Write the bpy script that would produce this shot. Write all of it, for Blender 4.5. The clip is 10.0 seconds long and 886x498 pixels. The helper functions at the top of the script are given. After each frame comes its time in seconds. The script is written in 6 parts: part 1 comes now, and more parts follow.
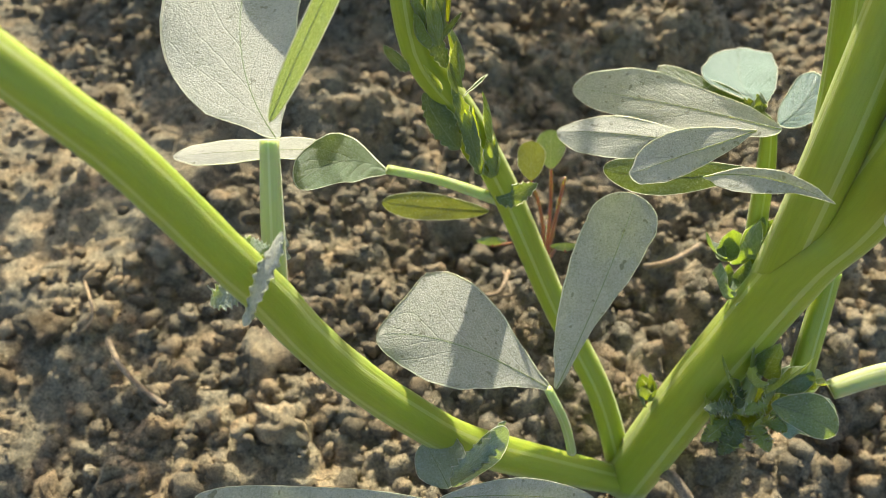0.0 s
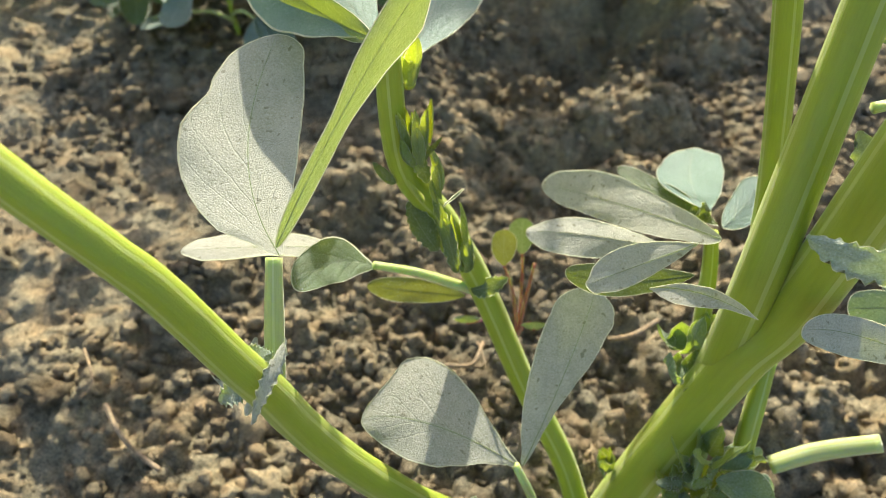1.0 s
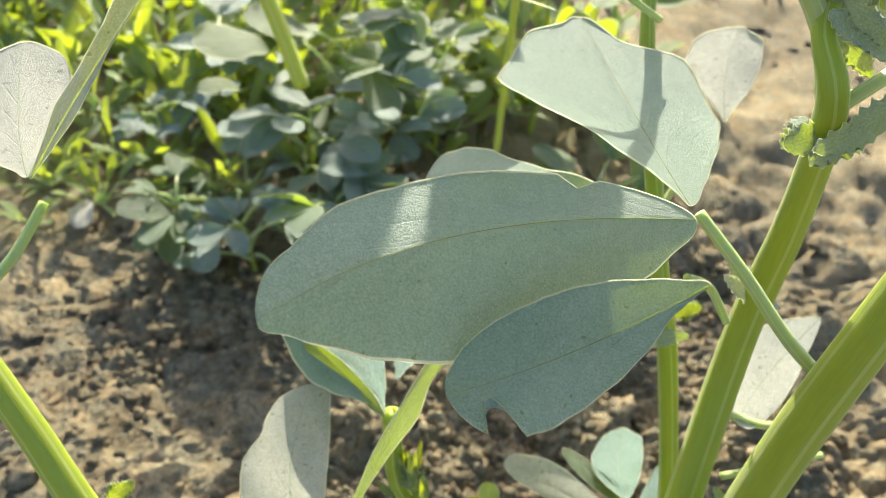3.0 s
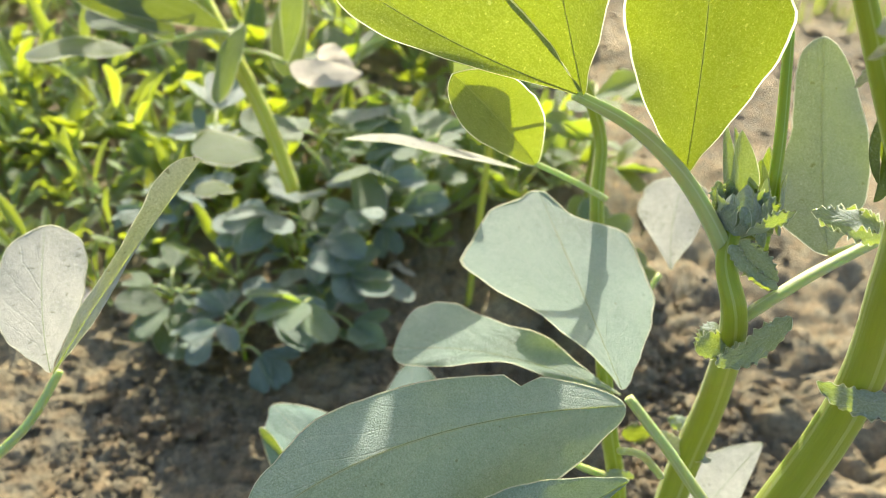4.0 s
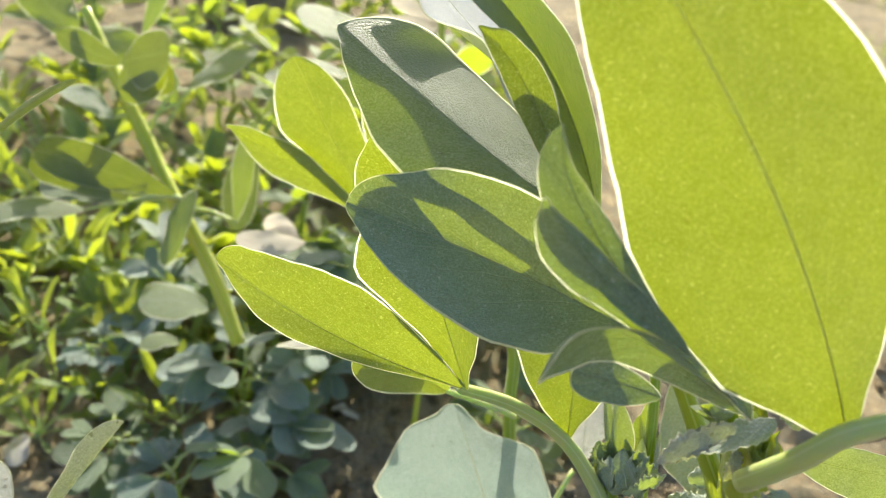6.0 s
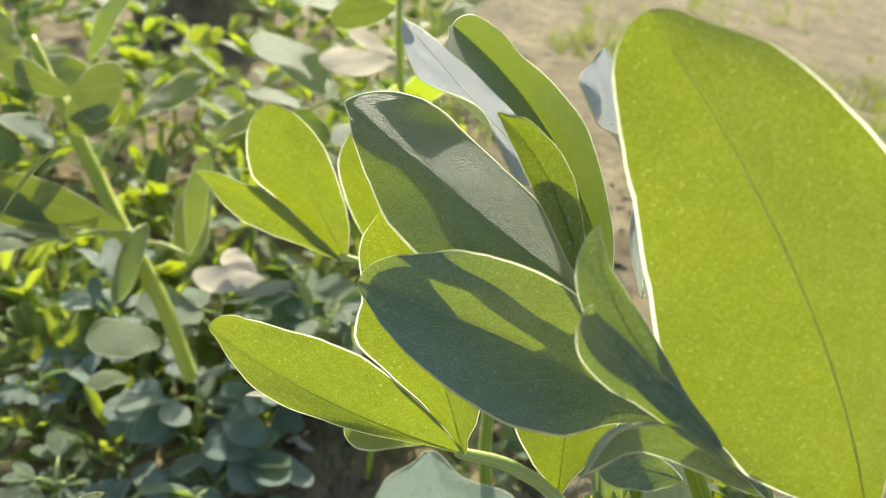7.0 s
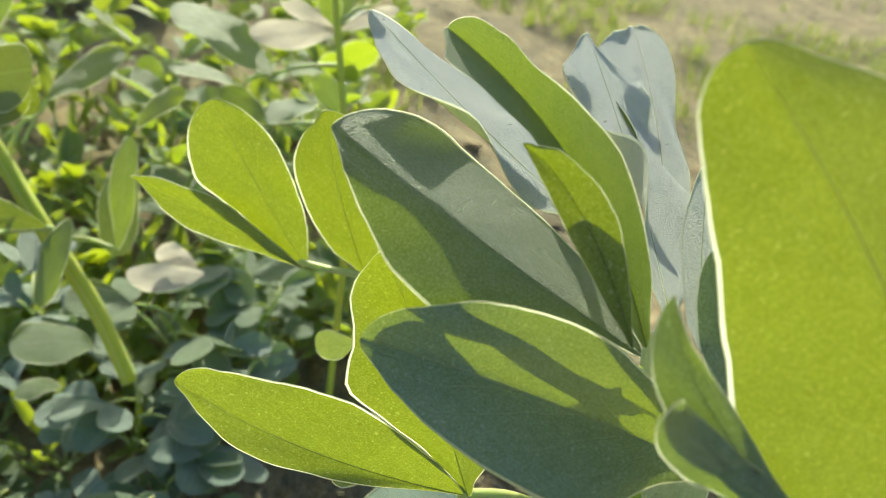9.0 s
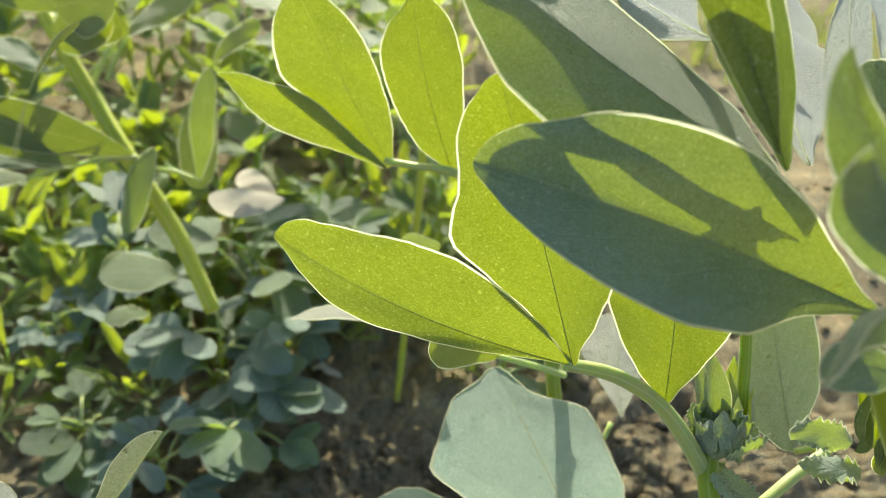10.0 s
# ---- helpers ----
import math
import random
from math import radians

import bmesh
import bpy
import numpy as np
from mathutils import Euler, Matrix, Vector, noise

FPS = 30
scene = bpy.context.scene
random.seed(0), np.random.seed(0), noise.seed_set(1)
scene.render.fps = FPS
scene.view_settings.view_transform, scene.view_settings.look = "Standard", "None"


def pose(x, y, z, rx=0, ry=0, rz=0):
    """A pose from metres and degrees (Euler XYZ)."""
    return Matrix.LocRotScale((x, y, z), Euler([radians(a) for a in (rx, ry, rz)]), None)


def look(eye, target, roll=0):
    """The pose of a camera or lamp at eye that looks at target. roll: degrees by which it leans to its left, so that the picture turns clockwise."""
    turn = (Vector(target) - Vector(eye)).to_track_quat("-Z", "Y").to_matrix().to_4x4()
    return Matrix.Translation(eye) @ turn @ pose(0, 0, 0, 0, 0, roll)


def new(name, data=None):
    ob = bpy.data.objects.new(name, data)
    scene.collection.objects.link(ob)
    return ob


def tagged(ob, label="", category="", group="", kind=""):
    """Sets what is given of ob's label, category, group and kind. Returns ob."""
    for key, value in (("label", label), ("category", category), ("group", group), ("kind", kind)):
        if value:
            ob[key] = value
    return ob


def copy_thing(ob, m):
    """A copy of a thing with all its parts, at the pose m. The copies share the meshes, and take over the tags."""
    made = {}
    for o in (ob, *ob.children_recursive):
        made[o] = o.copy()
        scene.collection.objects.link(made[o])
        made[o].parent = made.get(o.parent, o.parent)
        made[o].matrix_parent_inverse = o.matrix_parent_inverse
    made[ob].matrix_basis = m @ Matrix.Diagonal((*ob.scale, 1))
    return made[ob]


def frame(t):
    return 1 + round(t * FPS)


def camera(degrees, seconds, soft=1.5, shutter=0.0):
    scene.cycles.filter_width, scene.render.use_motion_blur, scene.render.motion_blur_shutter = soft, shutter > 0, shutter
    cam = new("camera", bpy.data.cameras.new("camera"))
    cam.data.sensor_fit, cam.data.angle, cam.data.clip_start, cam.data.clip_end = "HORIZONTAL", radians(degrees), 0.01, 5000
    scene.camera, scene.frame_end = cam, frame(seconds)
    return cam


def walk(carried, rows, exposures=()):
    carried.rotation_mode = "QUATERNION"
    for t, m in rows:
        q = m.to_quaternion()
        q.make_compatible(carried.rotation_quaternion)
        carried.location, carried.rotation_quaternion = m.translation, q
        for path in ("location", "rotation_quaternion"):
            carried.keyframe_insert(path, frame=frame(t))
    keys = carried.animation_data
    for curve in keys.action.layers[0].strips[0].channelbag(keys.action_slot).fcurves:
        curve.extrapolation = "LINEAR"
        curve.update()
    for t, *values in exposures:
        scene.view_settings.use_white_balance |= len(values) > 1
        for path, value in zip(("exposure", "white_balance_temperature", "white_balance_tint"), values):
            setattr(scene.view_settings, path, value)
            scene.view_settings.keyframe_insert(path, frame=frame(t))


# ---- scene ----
cam = camera(60.9, 10.0, soft=0.7)
cam.data.dof.use_dof, cam.data.dof.focus_distance, cam.data.dof.aperture_fstop = True, 0.19, 18.0
PATH = [
    (0, (0.182, 0.11, 0.272), (0.139, 1.333, -1.31), 1.4),
    (0.5, (0.182, 0.11, 0.287), (0.165, 1.366, -1.269), 2.8),
    (1, (0.181, 0.108, 0.303), (0.189, 1.404, -1.219), 4.1),
    (1.5, (0.174, 0.106, 0.326), (0.187, 1.451, -1.154), 4.7),
    (2, (0.173, 0.105, 0.355), (0.212, 1.514, -1.064), 5.9),
    (2.5, (0.166, 0.104, 0.386), (0.205, 1.577, -0.965), 6.4),
    (3, (0.171, 0.101, 0.422), (0.213, 1.618, -0.881), 6.2),
    (4.5, (0.176, 0.105, 0.497), (0.244, 1.721, -0.679), 7.6),
    (5, (0.179, 0.107, 0.512), (0.278, 1.755, -0.616), 7.9),
    (5.5, (0.179, 0.11, 0.527), (0.294, 1.802, -0.533), 8.6),
    (6, (0.186, 0.115, 0.539), (0.31, 1.833, -0.478), 8.9),
    (6.2, (0.185, 0.112, 0.547), (0.338, 1.839, -0.451), 9.4),
    (7.3, (0.158, 0.131, 0.549), (0.491, 1.856, -0.406), 11.3),
    (7.5, (0.151, 0.138, 0.545), (0.524, 1.849, -0.421), 11.6),
    (8, (0.141, 0.16, 0.542), (0.601, 1.835, -0.451), 12.2),
    (8.5, (0.146, 0.168, 0.559), (0.596, 1.852, -0.422), 10.9),
    (9, (0.154, 0.153, 0.55), (0.63, 1.802, -0.475), 11.7),
    (9.5, (0.17, 0.136, 0.536), (0.62, 1.739, -0.572), 11.1),
    (10, (0.148, 0.147, 0.522), (0.461, 1.769, -0.607), 8.7),
]
walk(cam, [(t, look(eye, target, roll)) for t, eye, target, roll in PATH], [(0, 1.0, 6500, 10), (2, 1.15, 6500, 8), (3, 1.1, 6500, 8), (4.5, 1.02, 6500, 10), (6, 0.88, 6550, 8), (7.5, 0.5, 6550, 2), (9, 0.5, 6600, -5), (10, 0.65, 6600, 0)])

scene.cycles.caustics_reflective = False

# ---- light ----
SUN_AZ, SUN_EL = -1.0, 28.5       # degrees right (minus: left) of straight ahead (+y), and up
world = bpy.data.worlds.new("world")
scene.world = world
world.use_nodes = True
wn = world.node_tree.nodes
sky = wn.new("ShaderNodeTexSky")
sky.sky_type, sky.sun_disc = "NISHITA", False
sky.sun_elevation, sky.sun_rotation = radians(SUN_EL), radians(SUN_AZ)
sky.air_density, sky.dust_density = 1.0, 3.0
wn["Background"].inputs["Strength"].default_value = 0.14
world.node_tree.links.new(sky.outputs[0], wn["Background"].inputs[0])
sun = new("sun", bpy.data.lights.new("sun", "SUN"))
sun.data.energy, sun.data.angle, sun.data.color = 5.0, radians(0.6), (1.0, 0.94, 0.74)
_d = Vector((math.sin(radians(SUN_AZ)) * math.cos(radians(SUN_EL)), math.cos(radians(SUN_AZ)) * math.cos(radians(SUN_EL)), math.sin(radians(SUN_EL))))
sun.matrix_world = look(_d * 20, (0, 0, 0))


# ---- materials ----
def mat_new(name):
    m = bpy.data.materials.new(name)
    m.use_nodes = True
    m.node_tree.nodes.clear()
    return m, m.node_tree.nodes, m.node_tree.links


def noise_tex(n, l, scale, detail=4.0, rough=0.6, vec=None):
    t = n.new("ShaderNodeTexNoise")
    t.inputs["Scale"].default_value, t.inputs["Detail"].default_value, t.inputs["Roughness"].default_value = scale, detail, rough
    if vec is not None:
        l.new(vec, t.inputs["Vector"])
    return t


def ramp(n, l, src, stops):
    r = n.new("ShaderNodeValToRGB")
    while len(r.color_ramp.elements) < len(stops):
        r.color_ramp.elements.new(0.5)
    for e, (p, c) in zip(r.color_ramp.elements, stops):
        e.position, e.color = p, (*c, 1.0)
    l.new(src, r.inputs[0])
    return r


def mixc(n, l, fac, a, b, mode="MIX"):
    x = n.new("ShaderNodeMix")
    x.data_type, x.blend_type = "RGBA", mode
    for sock, v in ((0, fac), (6, a), (7, b)):
        if hasattr(v, "default_value"):
            l.new(v, x.inputs[sock])
        else:
            x.inputs[sock].default_value = v if sock == 0 else (*v, 1.0)
    return x.outputs[2]


def maths(n, l, op, a, b=0.0):
    x = n.new("ShaderNodeMath")
    x.operation = op
    for i, v in enumerate((a, b)):
        if hasattr(v, "default_value"):
            l.new(v, x.inputs[i])
        else:
            x.inputs[i].default_value = v
    return x.outputs[0]


def leaf_material(name, top, deep, glow, bloom=(0.42, 0.47, 0.45), bloom_amount=0.4, rough=0.38, through_light=0.42, vein=(0.46, 0.52, 0.36), quilt=0.5, specks=0.745, grain=1.2, sheen=0.4):
    """A bean leaf: glaucous blade with pressed-in side veins, dusty bloom, small spots, light passing through."""
    m, n, l = mat_new(name)
    out = n.new("ShaderNodeOutputMaterial")
    uv = n.new("ShaderNodeUVMap")
    sep = n.new("ShaderNodeSeparateXYZ")
    l.new(uv.outputs[0], sep.inputs[0])
    u, v = sep.outputs[0], sep.outputs[1]
    av = maths(n, l, "ABSOLUTE", v)
    oi = n.new("ShaderNodeObjectInfo")
    tc = n.new("ShaderNodeTexCoord")
    ob = tc.outputs["Object"]
    wob = noise_tex(n, l, 60.0, 2.0, vec=ob)
    # side veins run forward from the midrib
    ph = maths(n, l, "ADD", maths(n, l, "SUBTRACT", maths(n, l, "MULTIPLY", u, 5.5), maths(n, l, "MULTIPLY", maths(n, l, "POWER", av, 0.8), 2.6)), maths(n, l, "MULTIPLY", wob.outputs[0], 0.8))
    fr = maths(n, l, "ABSOLUTE", maths(n, l, "SUBTRACT", maths(n, l, "FRACT", ph), 0.5))
    side = maths(n, l, "MULTIPLY", ramp(n, l, fr, [(0.0, (1, 1, 1)), (0.05, (0, 0, 0))]).outputs[0], maths(n, l, "SUBTRACT", 1.0, maths(n, l, "MULTIPLY", av, 0.7)))
    net = n.new("ShaderNodeTexVoronoi")
    net.feature = "DISTANCE_TO_EDGE"
    net.inputs["Scale"].default_value = 480.0
    l.new(mixc(n, l, 0.004, ob, noise_tex(n, l, 250.0, 2.0, vec=ob).outputs["Color"]), net.inputs["Vector"])
    mesh_v = ramp(n, l, net.outputs["Distance"], [(0.0, (1, 1, 1)), (0.16, (0, 0, 0))]).outputs[0]
    puff = maths(n, l, "MULTIPLY", maths(n, l, "POWER", fr, 0.5), quilt)
    midr = maths(n, l, "LESS_THAN", av, 0.02)
    veins = maths(n, l, "MINIMUM", maths(n, l, "ADD", maths(n, l, "MULTIPLY", side, 0.55), midr), 1.0)
    big = noise_tex(n, l, 45.0, 3.0, vec=ob)
    fine = noise_tex(n, l, 1900.0, 3.0, 0.75, vec=ob)
    mott = noise_tex(n, l, 300.0, 4.0, 0.65, vec=ob)
    base = mixc(n, l, ramp(n, l, big.outputs[0], [(0.35, (0, 0, 0)), (0.65, (1, 1, 1))]).outputs[0], deep, top)
    bl = maths(n, l, "MULTIPLY", ramp(n, l, mott.outputs[0], [(0.3, (0.25, 0.25, 0.25)), (0.7, (1, 1, 1))]).outputs[0], bloom_amount)
    base = mixc(n, l, bl, base, bloom)
    base = mixc(n, l, maths(n, l, "MULTIPLY", ramp(n, l, fine.outputs[0], [(0.50, (0, 0, 0)), (0.60, (1, 1, 1))]).outputs[0], 0.28 + 0.45 * bloom_amount), base, bloom)
    pore = ramp(n, l, fine.outputs[0], [(0.36, (1, 1, 1)), (0.44, (0, 0, 0))]).outputs[0]
    base = mixc(n, l, maths(n, l, "MULTIPLY", pore, 0.45), base, tuple(c * 0.6 for c in deep))
    base = mixc(n, l, maths(n, l, "MULTIPLY", side, 0.30), base, vein)
    base = mixc(n, l, maths(n, l, "MULTIPLY", mesh_v, 0.10), base, deep)
    base = mixc(n, l, maths(n, l, "MULTIPLY", midr, 0.7), base, vein)
    dust = noise_tex(n, l, 1100.0, 1.0, 0.5, vec=ob)
    base = mixc(n, l, maths(n, l, "MULTIPLY", ramp(n, l, dust.outputs[0], [(0.68, (0, 0, 0)), (0.73, (1, 1, 1))]).outputs[0], 0.45), base, (0.75, 0.78, 0.76))
    spots = noise_tex(n, l, 420.0, 1.0, 0.5, vec=ob)
    spot = ramp(n, l, spots.outputs[0], [(specks, (0, 0, 0)), (specks + 0.03, (1, 1, 1))]).outputs[0]
    base = mixc(n, l, maths(n, l, "MULTIPLY", spot, 0.6), base, (0.05, 0.04, 0.03))
    hsv = n.new("ShaderNodeHueSaturation")
    l.new(base, hsv.inputs["Color"])
    l.new(maths(n, l, "ADD", maths(n, l, "MULTIPLY", oi.outputs["Random"], 0.3), 0.85), hsv.inputs["Value"])
    p = n.new("ShaderNodeBsdfPrincipled")
    l.new(hsv.outputs[0], p.inputs["Base Color"])
    p.inputs["Roughness"].default_value = rough
    p.inputs["Specular IOR Level"].default_value = 0.8
    p.inputs["Sheen Weight"].default_value, p.inputs["Sheen Roughness"].default_value = sheen, 0.3
    tr = n.new("ShaderNodeBsdfTranslucent")
    g = mixc(n, l, maths(n, l, "MULTIPLY", veins, 0.15), glow, tuple(c * 0.5 for c in glow))
    g = mixc(n, l, maths(n, l, "MULTIPLY", mesh_v, 0.16), g, tuple(c * 0.55 for c in glow))
    g = mixc(n, l, maths(n, l, "MULTIPLY", ramp(n, l, mott.outputs[0], [(0.3, (1, 1, 1)), (0.6, (0, 0, 0))]).outputs[0], 0.22), g, tuple(c * 0.55 for c in glow))
    g = mixc(n, l, maths(n, l, "MULTIPLY", ramp(n, l, big.outputs[0], [(0.35, (1, 1, 1)), (0.65, (0, 0, 0))]).outputs[0], 0.3), g, (glow[0] * 0.7, glow[1] * 0.8, glow[2]))
    g = mixc(n, l, maths(n, l, "MULTIPLY", ramp(n, l, fine.outputs[0], [(0.42, (1, 1, 1)), (0.58, (0, 0, 0))]).outputs[0], 0.3), g, tuple(c * 0.5 for c in glow))
    l.new(g, tr.inputs["Color"])
    bump = n.new("ShaderNodeBump")
    bump.inputs["Strength"].default_value, bump.inputs["Distance"].default_value = 0.8, 0.0008
    hgt = maths(n, l, "SUBTRACT", maths(n, l, "ADD", maths(n, l, "ADD", maths(n, l, "MULTIPLY", fine.outputs[0], grain), puff), maths(n, l, "MULTIPLY", mott.outputs[0], 0.3 * grain)), maths(n, l, "ADD", maths(n, l, "MULTIPLY", midr, 1.2), maths(n, l, "MULTIPLY", side, 0.4)))
    l.new(hgt, bump.inputs["Height"])
    l.new(bump.outputs[0], p.inputs["Normal"])
    ms = n.new("ShaderNodeMixShader")
    ms.inputs[0].default_value = through_light
    l.new(p.outputs[0], ms.inputs[1])
    l.new(tr.outputs[0], ms.inputs[2])
    l.new(ms.outputs[0], out.inputs[0])
    return m


def stem_material(name, a, b, edge):
    """A four-angled green stem: lengthwise streaks, paler ribs, fine down."""
    m, n, l = mat_new(name)
    out = n.new("ShaderNodeOutputMaterial")
    uv = n.new("ShaderNodeUVMap")
    tc = n.new("ShaderNodeTexCoord")
    mp = n.new("ShaderNodeMapping")
    mp.inputs["Scale"].default_value = (3.0, 40.0, 1.0)
    l.new(uv.outputs[0], mp.inputs[0])
    streak = noise_tex(n, l, 1.0, 4.0, 0.6, vec=mp.outputs[0])
    big = noise_tex(n, l, 35.0, 3.0, vec=tc.outputs["Object"])
    fine = noise_tex(n, l, 1800.0, 2.0, vec=tc.outputs["Object"])
    sep = n.new("ShaderNodeSeparateXYZ")
    l.new(uv.outputs[0], sep.inputs[0])
    rib = maths(n, l, "ABSOLUTE", maths(n, l, "SUBTRACT", maths(n, l, "FRACT", maths(n, l, "MULTIPLY", sep.outputs[1], 4.0)), 0.5))
    base = mixc(n, l, big.outputs[0], a, b)
    base = mixc(n, l, maths(n, l, "MULTIPLY", streak.outputs[0], 0.45), base, tuple(c * 0.55 for c in a))
    base = mixc(n, l, maths(n, l, "MULTIPLY", maths(n, l, "LESS_THAN", rib, 0.07), 0.5), base, edge)
    p = n.new("ShaderNodeBsdfPrincipled")
    l.new(base, p.inputs["Base Color"])
    p.inputs["Roughness"].default_value = 0.45
    p.inputs["Sheen Weight"].default_value, p.inputs["Sheen Roughness"].default_value = 0.25, 0.35
    p.inputs["Subsurface Weight"].default_value, p.inputs["Subsurface Scale"].default_value = 0.6, 0.005
    p.inputs["Subsurface Radius"].default_value = (0.7, 1.0, 0.12)
    bump = n.new("ShaderNodeBump")
    bump.inputs["Strength"].default_value, bump.inputs["Distance"].default_value = 0.4, 0.0004
    l.new(maths(n, l, "ADD", streak.outputs[0], maths(n, l, "MULTIPLY", fine.outputs[0], 0.5)), bump.inputs["Height"])
    l.new(bump.outputs[0], p.inputs["Normal"])
    l.new(p.outputs[0], out.inputs[0])
    return m


def rough_material(name, stops, scale, bump_scale, bump_dist, rough=0.95, per_island=0.0):
    m, n, l = mat_new(name)
    out = n.new("ShaderNodeOutputMaterial")
    tc = n.new("ShaderNodeTexCoord")
    a = noise_tex(n, l, scale, 8.0, 0.65, vec=tc.outputs["Object"])
    f = noise_tex(n, l, bump_scale, 6.0, 0.7, vec=tc.outputs["Object"])
    col = ramp(n, l, a.outputs[0], stops).outputs[0]
    col = mixc(n, l, 0.55, col, ramp(n, l, f.outputs[0], [(0.3, (0.22, 0.21, 0.2)), (0.5, (0.9, 0.88, 0.85)), (0.68, (1.5, 1.42, 1.32))]).outputs[0], "MULTIPLY")
    wide_n = noise_tex(n, l, 5.0, 3.0, 0.6, vec=tc.outputs["Object"])
    col = mixc(n, l, 0.6, col, ramp(n, l, wide_n.outputs[0], [(0.35, (0.62, 0.62, 0.66)), (0.65, (1.35, 1.28, 1.15))]).outputs[0], "MULTIPLY")
    grit = noise_tex(n, l, bump_scale * 4.0, 4.0, 0.7, vec=tc.outputs["Object"])
    col = mixc(n, l, 0.5, col, ramp(n, l, grit.outputs[0], [(0.34, (0.35, 0.33, 0.31)), (0.5, (0.95, 0.93, 0.9)), (0.66, (1.6, 1.52, 1.4))]).outputs[0], "MULTIPLY")
    tint = noise_tex(n, l, 70.0, 2.0, 0.5, vec=tc.outputs["Object"])
    col = mixc(n, l, 0.75, col, ramp(n, l, tint.outputs[0], [(0.38, (0.86, 0.92, 0.98)), (0.52, (1.0, 0.97, 0.93)), (0.66, (1.14, 1.0, 0.88))]).outputs[0], "MULTIPLY")
    if per_island:
        src = n.new("ShaderNodeNewGeometry").outputs["Random Per Island"]
        hsv = n.new("ShaderNodeHueSaturation")
        l.new(col, hsv.inputs["Color"])
        k = per_island
        l.new(maths(n, l, "ADD", maths(n, l, "MULTIPLY", src, k), 1.0 - k / 2), hsv.inputs["Value"])
        col = hsv.outputs[0]
    p = n.new("ShaderNodeBsdfPrincipled")
    l.new(col, p.inputs["Base Color"])
    p.inputs["Roughness"].default_value = rough
    p.inputs["Specular IOR Level"].default_value = 0.2
    bump = n.new("ShaderNodeBump")
    bump.inputs["Strength"].default_value, bump.inputs["Distance"].default_value = 0.9, bump_dist
    l.new(maths(n, l, "ADD", f.outputs[0], maths(n, l, "MULTIPLY", grit.outputs[0], 0.35)), bump.inputs["Height"])
    l.new(bump.outputs[0], p.inputs["Normal"])
    l.new(p.outputs[0], out.inputs[0])
    return m


M_LEAF = leaf_material("bean_leaf", (0.27, 0.36, 0.3), (0.19, 0.27, 0.215), (0.50, 0.62, 0.012), bloom=(0.52, 0.59, 0.61), through_light=0.34, sheen=0.6)
M_BROAD = leaf_material("broad_grey_green_leaf", (0.31, 0.47, 0.37), (0.235, 0.38, 0.295), (0.45, 0.58, 0.03), bloom=(0.60, 0.74, 0.67), bloom_amount=0.38, through_light=0.3, quilt=0.55, grain=1.9, sheen=0.6)
M_FOLDED = leaf_material("folded_young_leaf", (0.19, 0.28, 0.165), (0.13, 0.21, 0.11), (0.27, 0.36, 0.008), bloom=(0.42, 0.50, 0.46), bloom_amount=0.3, through_light=0.3)
M_GRASS = leaf_material("thin_grass", (0.18, 0.25, 0.07), (0.24, 0.23, 0.09), (0.44, 0.52, 0.06), bloom_amount=0.1)
M_GREY = leaf_material("grey_green_leaf", (0.21, 0.34, 0.16), (0.15, 0.27, 0.11), (0.3, 0.4, 0.01), bloom=(0.66, 0.74, 0.68), bloom_amount=0.3, rough=0.33, through_light=0.42, grain=3.4, sheen=0.8)
M_LOW = leaf_material("low_bean_leaf", (0.135, 0.215, 0.175), (0.085, 0.15, 0.115), (0.36, 0.52, 0.03), bloom=(0.45, 0.54, 0.54), bloom_amount=0.25, through_light=0.25, sheen=0.3)
M_YOUNG = leaf_material("young_bean_leaf", (0.11, 0.19, 0.07), (0.065, 0.13, 0.04), (0.315, 0.385, 0.003), bloom=(0.42, 0.52, 0.52), bloom_amount=0.14, sheen=0.15)
# young leaf whose bluish sky reflection is mixed into the base colour
M_SKYSHEEN = leaf_material("sky_sheen_young_leaf", (0.19, 0.31, 0.245), (0.13, 0.235, 0.175), (0.285, 0.355, 0.004), bloom=(0.46, 0.58, 0.62), bloom_amount=0.22, rough=0.32, through_light=0.36, sheen=0.45)
# downy upper leaflets, with the sun's white glare painted into their colour
M_GLARE = leaf_material("glare_white_downy_leaf", (0.77, 0.83, 0.82), (0.68, 0.75, 0.73), (0.45, 0.55, 0.03), bloom=(0.88, 0.92, 0.92), bloom_amount=0.65, rough=0.36, through_light=0.18, grain=3.8, sheen=1.0)
M_BLUE = leaf_material("blue_green_leaf", (0.165, 0.3, 0.245), (0.11, 0.22, 0.175), (0.40, 0.56, 0.03), bloom=(0.40, 0.54, 0.53), bloom_amount=0.25, through_light=0.3, sheen=0.3)
M_OLD = leaf_material("dusty_bean_leaf", (0.43, 0.435, 0.345), (0.33, 0.35, 0.26), (0.42, 0.46, 0.05), bloom=(0.7, 0.68, 0.6), bloom_amount=0.6, rough=0.6, through_light=0.28, quilt=0.08, specks=0.69, sheen=0.7)
M_PALE = leaf_material("pale_bean_leaf", (0.43, 0.435, 0.345), (0.33, 0.35, 0.26), (0.62, 0.70, 0.015), bloom=(0.7, 0.68, 0.6), bloom_amount=0.45, rough=0.6, through_light=0.1, quilt=0.08, specks=0.69, sheen=0.7)
